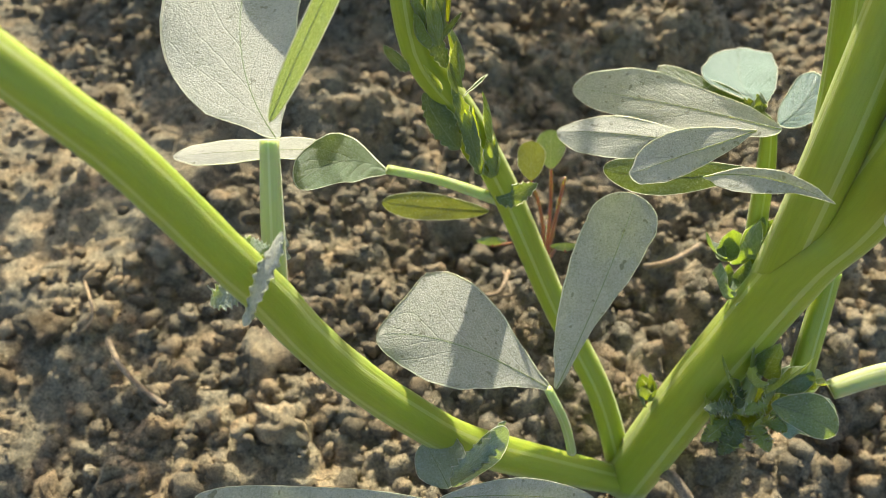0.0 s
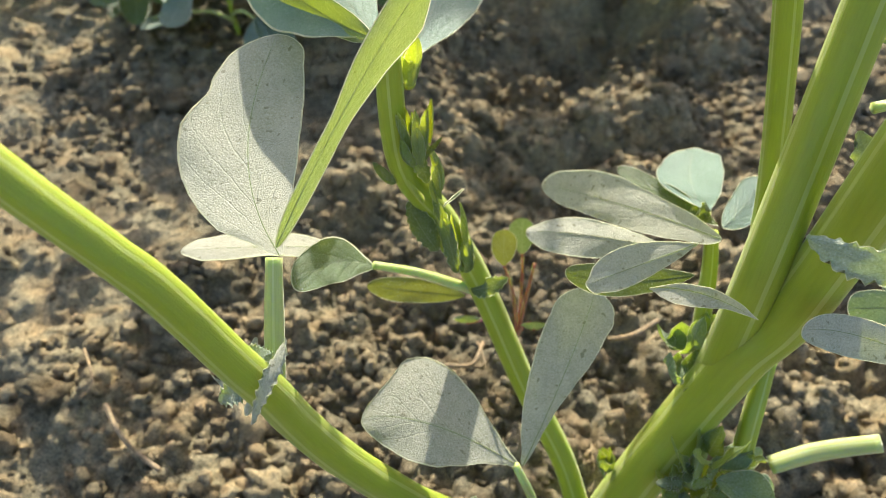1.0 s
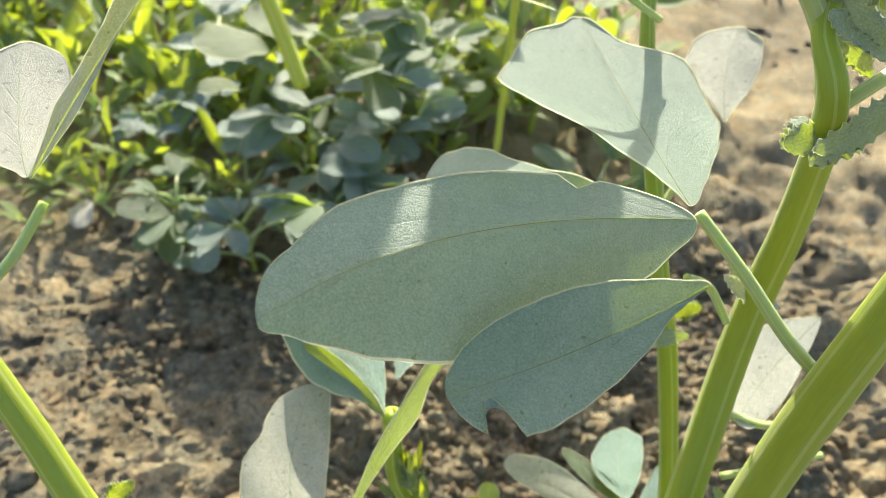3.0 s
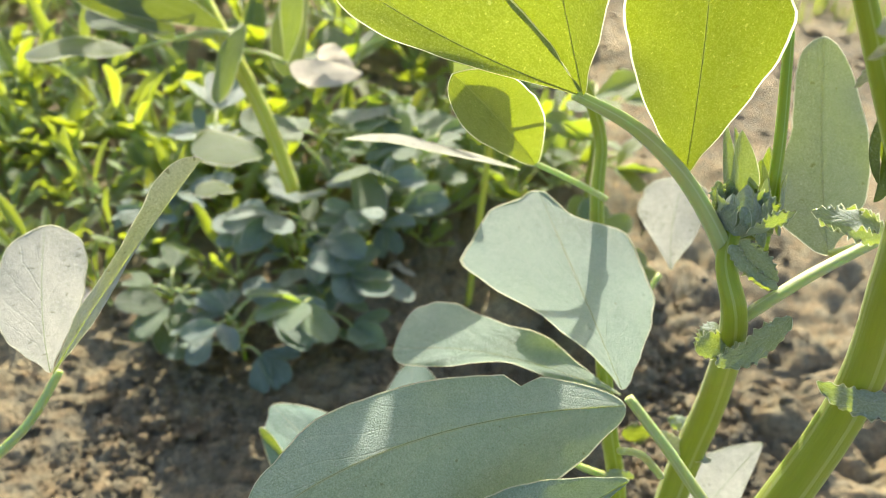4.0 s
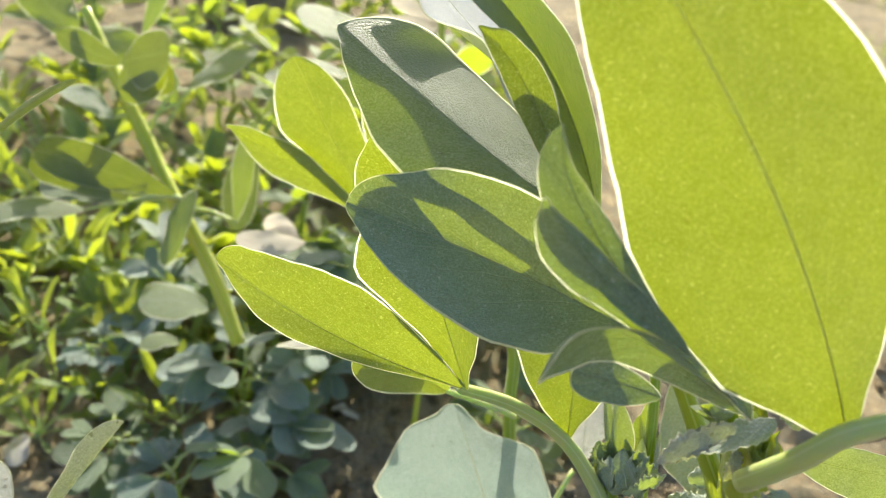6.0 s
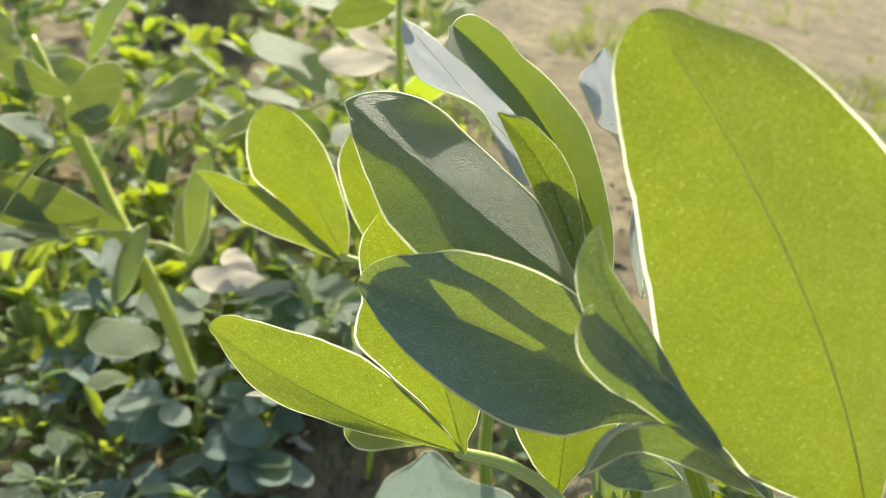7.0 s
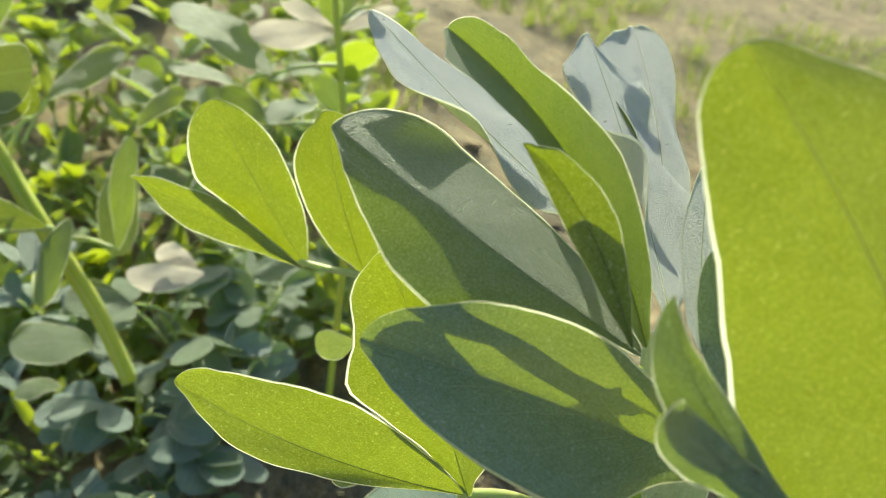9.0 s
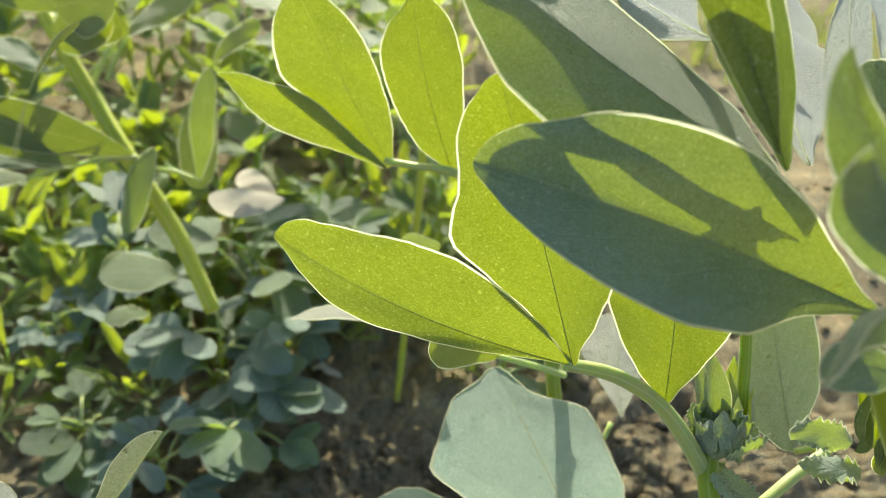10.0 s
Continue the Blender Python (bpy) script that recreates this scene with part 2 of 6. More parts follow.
# shaded and sunlit copies of one leaf green, light put into colour and glow
M_BACK = leaf_material("shaded_bean_leaf", (0.15, 0.26, 0.125), (0.10, 0.185, 0.08), (0.42, 0.56, 0.015), bloom=(0.36, 0.43, 0.42), bloom_amount=0.3, sheen=0.5)
M_FIELD = leaf_material("sunlit_field_leaf", (0.16, 0.26, 0.10), (0.10, 0.18, 0.06), (0.45, 0.57, 0.02), bloom=(0.45, 0.54, 0.50), bloom_amount=0.2, through_light=0.5)
M_BRIGHT = leaf_material("bright_top_leaf", (0.13, 0.22, 0.09), (0.08, 0.15, 0.05), (0.315, 0.38, 0.003), bloom=(0.42, 0.52, 0.5), bloom_amount=0.16, sheen=0.2)
M_YELLOW = leaf_material("yellowing_leaf", (0.28, 0.30, 0.05), (0.19, 0.27, 0.04), (0.50, 0.53, 0.02), bloom_amount=0.1)
M_WEED = leaf_material("weed_leaf", (0.17, 0.28, 0.05), (0.10, 0.20, 0.03), (0.62, 0.72, 0.02), bloom_amount=0.05)
M_DRY = leaf_material("dry_leaf", (0.80, 0.75, 0.68), (0.68, 0.61, 0.53), (0.82, 0.74, 0.62), bloom=(0.82, 0.79, 0.74), bloom_amount=0.5, rough=0.8, vein=(0.45, 0.38, 0.30))
# downy margin, its backlit glow put in as a near-white colour
M_RIM = leaf_material("rim_lit_downy_margin", (0.80, 0.84, 0.66), (0.72, 0.77, 0.58), (0.95, 0.95, 0.72), bloom=(0.88, 0.90, 0.84), bloom_amount=0.6, through_light=0.7, specks=0.95, vein=(0.8, 0.84, 0.66))
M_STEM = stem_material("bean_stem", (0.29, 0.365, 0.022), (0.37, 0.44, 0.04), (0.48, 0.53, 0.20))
# lighter copy of the stem colours, sunlight painted in for the stems behind
M_SUNSTEM = stem_material("sun_painted_stem", (0.52, 0.58, 0.05), (0.60, 0.64, 0.08), (0.66, 0.68, 0.30))
M_PETIOLE = stem_material("bean_petiole", (0.42, 0.47, 0.18), (0.48, 0.52, 0.23), (0.55, 0.58, 0.36))
M_VEIN = stem_material("midrib", (0.15, 0.23, 0.04), (0.19, 0.28, 0.06), (0.26, 0.34, 0.12))
M_REDSTALK = stem_material("red_stalk", (0.30, 0.08, 0.08), (0.32, 0.14, 0.10), (0.3, 0.2, 0.1))
M_SOIL = rough_material("dry_soil", [(0.25, (0.150, 0.129, 0.089)), (0.5, (0.338, 0.296, 0.208)), (0.68, (0.460, 0.398, 0.272)), (0.85, (0.610, 0.510, 0.334))], 22.0, 230.0, 0.004)
M_CLOD = rough_material("soil_clods", [(0.25, (0.150, 0.130, 0.090)), (0.5, (0.300, 0.257, 0.180)), (0.8, (0.492, 0.413, 0.279))], 60.0, 420.0, 0.0028, per_island=0.7)
M_TWIG = rough_material("dry_straw", [(0.3, (0.24, 0.18, 0.12)), (0.7, (0.45, 0.36, 0.25))], 120.0, 500.0, 0.0004)


# ---- building helpers ----
def part(name, bm, material, parent=None, label="", smooth=True):
    me = bpy.data.meshes.new(name)
    bm.normal_update()
    bm.to_mesh(me)
    bm.free()
    for mm in (material if isinstance(material, (list, tuple)) else [material]):
        me.materials.append(mm)
    if smooth:
        me.polygons.foreach_set("use_smooth", [True] * len(me.polygons))
    ob = new(name, me)
    if parent is not None:
        ob.parent = parent
        ob.matrix_parent_inverse = parent.matrix_basis.inverted()
    if label:
        tagged(ob, label)
    return ob


def thing(name, at, label, category, group="", kind=""):
    ob = new(name)
    ob.matrix_basis = Matrix.Translation(at)
    ob.empty_display_size = 0.02
    return tagged(ob, label, category, group, kind)


def spline(pts, steps):
    """Points of a smooth curve (Catmull-Rom) through pts, each a Vector with its radius."""
    out = []
    n = len(pts)
    for i in range(n - 1):
        p0, p1, p2, p3 = pts[max(i - 1, 0)], pts[i], pts[i + 1], pts[min(i + 2, n - 1)]
        for k in range(steps):
            t = k / steps
            out.append(tuple(0.5 * (2 * b + (c - a) * t + (2 * a - 5 * b + 4 * c - d) * t * t + (3 * b - a - 3 * c + d) * t ** 3) for a, b, c, d in zip(p0, p1, p2, p3)))
    out.append(tuple(pts[-1]))
    return out


def tube_mesh(bm, pts, steps=6, sides=16, square=0.12, lumps=0.0, seed=0):
    """A stalk through rows of (x, y, z, radius), four-angled by the share square."""
    path = spline(pts, steps)
    uvl = bm.loops.layers.uv.verify()
    rings, run = [], 0.0
    x_axis = None
    for i, q in enumerate(path):
        c = Vector(q[:3])
        d = (Vector(path[min(i + 1, len(path) - 1)][:3]) - Vector(path[max(i - 1, 0)][:3])).normalized()
        if x_axis is None:
            x_axis = d.orthogonal().normalized()
        x_axis = (x_axis - d * x_axis.dot(d)).normalized()
        y_axis = d.cross(x_axis)
        ring = []
        for k in range(sides):
            a = 2 * math.pi * k / sides
            r = q[3] * (1 + square * math.cos(4 * a) + lumps * noise.noise(Vector((math.cos(a) * 1.5 + seed, math.sin(a) * 1.5, i * 0.35))))
            ring.append(bm.verts.new(c + r * (math.cos(a) * x_axis + math.sin(a) * y_axis)))
        if i:
            run += (c - Vector(path[i - 1][:3])).length
        rings.append((ring, run))
    for (r0, s0), (r1, s1) in zip(rings, rings[1:]):
        for k in range(sides):
            f = bm.faces.new((r0[k], r0[(k + 1) % sides], r1[(k + 1) % sides], r1[k]))
            for lp, (uu, vv) in zip(f.loops, ((s0 * 30, k / sides), (s0 * 30, (k + 1) / sides), (s1 * 30, (k + 1) / sides), (s1 * 30, k / sides))):
                lp[uvl].uv = (uu, vv)
    bm.faces.new(list(reversed(rings[0][0])))
    bm.faces.new(rings[-1][0])
    return bm


def stalk(name, parent, rows, material, steps=6, sides=20, square=0.05, label="", lumps=0.04):
    bm = bmesh.new()
    tube_mesh(bm, rows, steps, sides, square, lumps, random.random() * 9)
    return part(name, bm, material, parent, label)


FULL_AT = (0.05, 0.15, 0.3, 0.45, 0.6, 0.75, 0.87, 0.96)


def fullness(row, u):
    """The value of a row of eight at u, glided between its places."""
    if u <= FULL_AT[0]:
        return row[0]
    for (u0, a), (u1, b) in zip(zip(FULL_AT, row), zip(FULL_AT[1:], row[1:])):
        if u <= u1:
            k = (u - u0) / (u1 - u0)
            return a + (b - a) * (0.5 * k + 0.5 * k * k * (3 - 2 * k))
    return row[-1]


def blade_mesh(bm, b, t, m, l, r, nu=26, nv=7, wave=0.05, wide=(0.75, 0.5), seed=0, teeth=0.0, bites=(), rim=0.03, mucro=True, left=None, right=None, hem=0.0):
    """A leaf blade from base b to tip t over the midrib point m, out to the margins l and r.
    left, right: how full each half is, from the base to the tip, against an ellipse. hem: half height of the ribbon
    that imitates the downy margin's rim light."""
    b, t, m, l, r = (Vector(q) for q in (b, t, m, l, r))
    rnd = random.Random(seed)
    c = 2 * m - (b + t) / 2
    axis = (t - b).normalized()
    sl, sr = (s - axis * s.dot(axis) for s in (l - m, r - m))
    nrm = (sr - sl).cross(axis).normalized()
    size = (sl.length + sr.length) / 2
    pa, pb = wide
    peak = pa / (pa + pb)
    top = peak ** pa * (1 - peak) ** pb
    ph1, ph2, ph3 = (rnd.random() * 6.28 for _ in range(3))
    cols = [k / (nv - 1) * (1 - rim) for k in range(nv)] + [1.0]
    cols = [-v for v in reversed(cols[1:])] + cols
    uvl = bm.loops.layers.uv.verify()
    grid = []
    for i in range(nu + 1):
        u = i / nu
        uu = 0.5 - 0.5 * math.cos(math.pi * u)
        mid = (1 - uu) ** 2 * b + 2 * uu * (1 - uu) * c + uu * uu * t
        w = (uu ** pa * max(1 - uu, 0.0) ** pb) / top
        w = max(w, 0.004)
        oval = max(2 * math.sqrt(uu * (1 - uu)), 0.004)
        row = []
        for v in cols:
            s = sr if v > 0 else sl
            av = abs(v)
            full = left if v < 0 else right
            if full:
                ww = oval * fullness(full, uu) * (1 + 0.02 * noise.noise(Vector((uu * 30, seed * 1.7, 5 if v > 0 else 0))) * av)
            else:
                ww = w * (1 + (0.05 * math.sin(9 * uu + ph1 + (2 if v > 0 else 0)) + 0.035 * noise.noise(Vector((uu * 26, seed * 1.7, 5 if v > 0 else 0)))) * av)
            if teeth and av > 0.8:
                ww *= 1 - teeth * abs(((uu * 8 + (0.5 if v > 0 else 0)) % 1.0) - 0.5) * 2
            for bu, bsd, br, bd in bites:
                if v * bsd > 0:
                    if abs(uu - bu) < br:
                        ww *= 1 - bd * (1 - ((uu - bu) / br) ** 2) * av ** 2
            lift = wave * size * av ** 2 * math.sin(7 * uu + ph2 + (1.3 if v > 0 else 0)) + 0.35 * wave * size * av * math.sin(15 * uu + ph3 + 4 * v)
            p = mid + s * (av * ww) + nrm * (lift * min(w, 1.0))
            row.append((bm.verts.new(p), (uu, v)))
        grid.append(row)
    for i in range(nu):
        for k in range(len(cols) - 1):
            q = (grid[i][k], grid[i][k + 1], grid[i + 1][k + 1], grid[i + 1][k])
            f = bm.faces.new([x[0] for x in q])
            if k == 0 or k == len(cols) - 2:
                f.material_index = 1
            for lp, x in zip(f.loops, q):
                lp[uvl].uv = x[1]
    # upright ribbon added along the edge to catch sun as a bright rim
    if hem:
        edge = [row[0][0].co for row in grid] + [row[-1][0].co for row in reversed(grid)]
        prev = None
        for i, p in enumerate(edge):
            h = hem * (0.75 + 0.5 * abs(noise.noise(p * 900)))
            ring = [bm.verts.new(p + h * nrm), bm.verts.new(p - h * nrm)]
            if prev:
                bm.faces.new((prev[0], prev[1], ring[1], ring[0])).material_index = 1
            prev = ring
    if mucro:
        # the small point at the end of the midrib
        e = grid[-1]
        tip = bm.verts.new(t + axis * size * 0.10 + nrm * size * 0.05)
        mid_k = len(cols) // 2
        for k in (mid_k - 1, mid_k):
            f = bm.faces.new((e[k][0], e[k + 1][0], tip))
            f.material_index = 1
    return bm


def leaf(parent, b, t, m, l, r, material=None, label="", name="leaflet", **more):
    bm = bmesh.new()
    if more.get("nu", 26) >= 26:
        more.setdefault("hem", 0.00026)
    blade_mesh(bm, b, t, m, l, r, **more)
    ob = part(name, bm, [material or M_LEAF, M_RIM], parent, label)
    if more.get("nu", 26) >= 26 and name == "leaflet":
        # the raised midrib, thinning out to the tip
        b, t, m = Vector(b), Vector(t), Vector(m)
        c = 2 * m - (b + t) / 2
        rows = []
        for i in range(8):
            u = i / 7 * 0.94
            rows.append((*((1 - u) ** 2 * b + 2 * u * (1 - u) * c + u * u * t), 0.00010 * (1 - u) + 0.00003))
        stalk("midrib", ob, rows, M_VEIN if material in (M_BROAD, M_OLD, M_GLARE, M_PALE, None) else material, steps=3, sides=6)
    return ob


def bud(parent, base, tip, count, width, seed, material=None, name="bud", teeth=0.0, spread=0.35):
    """Young leaves folded tightly round one another, as one shoot tip."""
    rnd = random.Random(seed)
    base, tip = Vector(base), Vector(tip)
    axis = tip - base
    ln = axis.length
    d = axis.normalized()
    x = d.orthogonal().normalized()
    y = d.cross(x)
    bm = bmesh.new()
    for i in range(count):
        a = i * 2.4 + rnd.uniform(-0.3, 0.3)
        o = math.cos(a) * x + math.sin(a) * y
        k = rnd.uniform(0.0, 0.45)
        b0 = base + axis * k + o * width * 0.25
        l0 = ln * rnd.uniform(0.55, 0.95) * (1 - 0.4 * k)
        t0 = b0 + (d + o * rnd.uniform(0.0, spread)).normalized() * l0
        m0 = (b0 + t0) / 2 + o * width * 0.16
        s = d.cross(o) * width * rnd.uniform(0.3, 0.55)
        blade_mesh(bm, b0, t0, m0, m0 - s - o * width * 0.2, m0 + s - o * width * 0.2, nu=14, nv=4, wave=0.2, wide=(0.45, 0.95), seed=seed + i, teeth=teeth, mucro=False)
    return part(name, bm, [material or M_YOUNG, M_RIM], parent)


def shoot_tip(parent, base, tip, count, width, seed, material=None, name="shoot_tip", spread=0.16, bend=0.12, fold=0.8):
    """Slim young leaves, each folded along its midrib, standing close together."""
    rnd = random.Random(seed)
    base, tip = Vector(base), Vector(tip)
    axis = tip - base
    d = axis.normalized()
    x = d.orthogonal().normalized()
    y = d.cross(x)
    bm = bmesh.new()
    for i in range(count):
        a = i * 2.4 + rnd.uniform(-0.4, 0.4)
        o = math.cos(a) * x + math.sin(a) * y
        b0 = base + axis * rnd.uniform(0.0, 0.35) + o * width * rnd.uniform(0.25, 0.6)
        t0 = b0 + (d + o * rnd.uniform(-0.3, 1.0) * spread).normalized() * axis.length * rnd.uniform(0.45, 0.8)
        m0 = (b0 + t0) / 2 + o * axis.length * rnd.uniform(-0.3, 1.0) * bend
        w = width * rnd.uniform(0.22, 0.4)
        s = d.cross(o) * w * (1 - 0.5 * fold)
        blade_mesh(bm, b0, t0, m0, m0 - s - o * w * fold, m0 + s - o * w * fold, nu=14, nv=4, wave=0.1, wide=(0.5, 0.8), seed=seed + i, mucro=True)
    return part(name, bm, [material or M_YOUNG, M_RIM], parent)


def weed(at, seed, size, count, material, label, category="weed", group="", flat=0.5, wide=0.16, teeth=0.0, name="weed"):
    """A low weed: a rosette of small leaves on short stalks."""
    rnd = random.Random(seed)
    root = thing(name, at, label, category, group)
    base = Vector(at)
    for i in range(count):
        a = i * 2.4 + rnd.uniform(-0.4, 0.4)
        d = Vector((math.cos(a), math.sin(a), rnd.uniform(flat * 0.4, flat * 2.2))).normalized()
        ln = size * rnd.uniform(0.6, 1.1)
        b0 = base + d * ln * rnd.uniform(0.1, 0.8)
        t0 = b0 + (d + Vector((0, 0, rnd.uniform(-0.5, 0.2)))).normalized() * ln
        s = d.cross(Vector((rnd.uniform(-.4, .4), rnd.uniform(-.4, .4), 1))).normalized() * ln * wide
        up = s.cross(d).normalized()
        m0 = (b0 + t0) / 2 + up * ln * 0.06
        leaf(root, b0, t0, m0, m0 - s + up * ln * 0.04, m0 + s + up * ln * 0.04, material, nu=10, nv=3, wave=0.15, seed=seed + i, teeth=teeth, mucro=False)
        stalk("stalk", root, [(*base, size * 0.035), (*((base + b0) / 2), size * 0.03), (*b0, size * 0.022)], M_PETIOLE, steps=2, sides=6)
    return root


def straw(rows, label, material=None, name="straw"):
    ob = stalk(name, None, rows, material or M_TWIG, steps=4, sides=6, square=0.05, lumps=0.25)
    return tagged(ob, label, "dry straw")


# ---- ground ----
def lumps(q, scale):
    """Rounded clods packed side by side, with dark gaps between them."""
    d = noise.voronoi(q * scale + Vector((noise.noise(q * scale * 0.7), noise.noise(q * scale * 0.7 + Vector((7, 3, 0))), 0)) * 0.5)[0]
    return min(1.0, (d[1] - d[0]) * 1.6) ** 0.6


def crusted(x, y):
    """How far the soil is a firm crust (1) or loose crumbs (0)."""
    return 0.5 + 0.5 * math.tanh(6 * noise.noise(Vector((x * 5 + 9, y * 5 + 4, 2.0))) + 14 * (0.06 - x))


def soil_height(x, y):
    """Crumbled field soil: broad swells, fist-sized lumps and crumbs."""
    q = Vector((x, y, 0.0))
    near = math.exp(-((x - 0.15) ** 2 + (y - 0.35) ** 2) / 1.2)
    h = 0.012 * noise.noise(q * 4.0 + Vector((3, 1, 0))) + 0.010 * noise.noise(q * 11.0) + 0.008 * abs(noise.noise(q * 19.0)) - 0.003
    for cx, cy, rr, up in ((0.115, 0.400, 0.032, 0.022), (0.225, 0.535, 0.055, -0.030), (0.30, 0.50, 0.035, 0.018), (0.14, 0.52, 0.05, 0.012), (0.305, 0.575, 0.055, -0.035), (0.36, 0.63, 0.05, 0.012)):
        dd = ((x - cx) ** 2 + (y - cy) ** 2) / rr ** 2
        if dd < 9:
            h += up * math.exp(-dd * dd) * (0.8 + 0.4 * noise.noise(q * 40))
    if near < 0.02:
        return h + 0.02 * noise.noise(q * 2.3)
    crust = crusted(x, y)
    big = 0.5 + 0.5 * math.tanh((x - 0.20) / 0.03)
    h += near * big * 0.024 * (lumps(q + Vector((0.013, 0.02, 0)), 15.0) - 0.75)
    loose = 1 - 0.75 * crust
    h += near * loose * (0.0085 * lumps(q, 38.0) * (0.4 + 0.6 * abs(noise.noise(q * 17))) + 0.006 * lumps(q, 85.0) - 0.006)
    h += near * (0.8 + 0.2 * loose) * (0.0045 * noise.noise(q * 55.0) + 0.0042 * (0.4 - abs(noise.noise(q * 120.0))) + 0.0030 * (0.4 - abs(noise.noise(q * 230.0 + Vector((3, 5, 0))))))
    return h + (1 - near) * (0.02 * noise.noise(q * 2.3) + 0.012 * noise.noise(q * 9.0))


def steps_out(start, stop, fine, reach, grow):
    """Grid lines: even inside start..stop, then wider and wider out to reach."""
    xs = [start + i * fine for i in range(int((stop - start) / fine) + 1)]
    d = fine
    while xs[-1] < reach:
        d *= grow
        xs.append(xs[-1] + d)
    d, low = fine, []
    x = start
    while x > -reach:
        d *= grow
        x -= d
        low.append(x)
    return low[::-1] + xs


gx, gy = steps_out(-0.14, 0.46, 0.0016, 60.0, 1.05), steps_out(0.14, 0.60, 0.0016, 60.0, 1.05)
verts = [(x, y, soil_height(x, y)) for y in gy for x in gx]
nx = len(gx)
faces = [(j * nx + i, j * nx + i + 1, (j + 1) * nx + i + 1, (j + 1) * nx + i) for j in range(len(gy) - 1) for i in range(nx - 1)]
me = bpy.data.meshes.new("ground")
me.from_pydata(verts, [], faces)
me.polygons.foreach_set("use_smooth", [True] * len(me.polygons))
me.materials.append(M_SOIL)
ground = tagged(new("ground", me), "dry brown crumbly field soil with clods and crumbs", "ground", kind="structure")


def clod_field(name, label, count, seed, x0, x1, y0, y1, r0, r1, power, high=0.85):
    """Loose crumbs and lumps of earth lying on the soil, as one mesh."""
    rnd = random.Random(seed)
    base = bmesh.new()
    bmesh.ops.create_icosphere(base, subdivisions=3 if r0 > 0.003 else 2, radius=1.0)
    pts = [v.co.copy() for v in base.verts]
    tris = [[v.index for v in f.verts] for f in base.faces]
    base.free()
    vv, ff = [], []
    for _ in range(count):
        x, y = rnd.uniform(x0, x1), rnd.uniform(y0, y1)
        r = r0 + (r1 - r0) * rnd.random() ** power
        if high > 0.5 and rnd.random() < 0.82 * crusted(x, y):
            continue
        off = Vector((rnd.random() * 50, rnd.random() * 50, rnd.random() * 50))
        sx, sy, sz = (rnd.uniform(0.75, 1.25) for _ in range(3))
        turn = Euler((rnd.random() * 6, rnd.random() * 6, rnd.random() * 6)).to_matrix()
        o = len(vv)
        z = soil_height(x, y) + r * 0.1
        for p in pts:
            k = 0.9 + 0.5 * noise.noise(p * 1.2 + off) + 0.45 * (0.5 - 2 * abs(noise.noise(p * 2.4 + off))) + 0.3 * (0.4 - 2 * abs(noise.noise(p * 5.5 + off)))
            q = turn @ Vector((p.x * sx, p.y * sy, p.z * sz)) * (r * k)
            vv.append((x + q.x, y + q.y, z + q.z * high))
        ff += [(a + o, b + o, c + o) for a, b, c in tris]
    me = bpy.data.meshes.new(name)
    me.from_pydata(vv, [], ff)
    me.polygons.foreach_set("use_smooth", [True] * len(me.polygons))
    me.materials.append(M_CLOD)
    return tagged(new(name, me), label, "soil clods", kind="stuff")


clod_field("soil_crumbs", "small loose crumbs of dry brown soil", 15000, 5, -0.14, 0.46, 0.12, 0.60, 0.0006, 0.0052, 3.4)
clod_field("soil_clods", "rough lumps of dry brown soil", 300, 6, -0.16, 0.52, 0.18, 0.80, 0.0035, 0.012, 3.0)
clod_field("far_soil_clods", "rough lumps of dry soil further off", 700, 7, -0.5, 1.2, 0.55, 1.5, 0.004, 0.014, 2.5, 0.45)


# ---- bean plants ----
bean = thing("bean_plant", (0.2476, 0.2182, 0.0), "branching green broad bean plant rooted in dry crumbly soil", "bean plant")
bean_far = thing("bean_plant", (0.2, 0.7, 0.0), "slender bean stem with pale withered leaves", "bean plant", "bean plants in the row")
bean_left = thing("bean_plant", (0.1, 0.6, 0.0), "leaning bean stem with sunlit yellow-green leaves", "bean plant", "bean plants in the row")
stalk("stem", bean, [(0.2476, 0.2182, -0.0050, 0.0052), (0.2117, 0.2100, 0.0286, 0.0059), (0.1864, 0.2052, 0.0522, 0.0057), (0.1697, 0.2028, 0.0761, 0.0055), (0.1558, 0.2015, 0.0994, 0.0052), (0.1471, 0.2001, 0.1201, 0.0050), (0.1424, 0.1982, 0.1377, 0.0048), (0.1364, 0.1970, 0.1534, 0.0046), (0.1290, 0.1979, 0.1682, 0.0045), (0.1224, 0.1986, 0.1803, 0.0044), (0.1162, 0.1987, 0.1894, 0.0042), (0.1021, 0.2005, 0.2070, 0.0042), (0.0890, 0.2028, 0.2240, 0.0043), (0.0729, 0.2143, 0.2490, 0.0040), (0.0572, 0.2252, 0.2708, 0.0038)], M_STEM)
stalk("stem", bean, [(0.2476, 0.2240, -0.0050, 0.0050), (0.2338, 0.2364, 0.0320, 0.0046), (0.2158, 0.2518, 0.0596, 0.0045), (0.1960, 0.2690, 0.0960, 0.0046), (0.1815, 0.2711, 0.1260, 0.0044), (0.1677, 0.2730, 0.1481, 0.0043), (0.1630, 0.2790, 0.1840, 0.0038)], M_STEM)
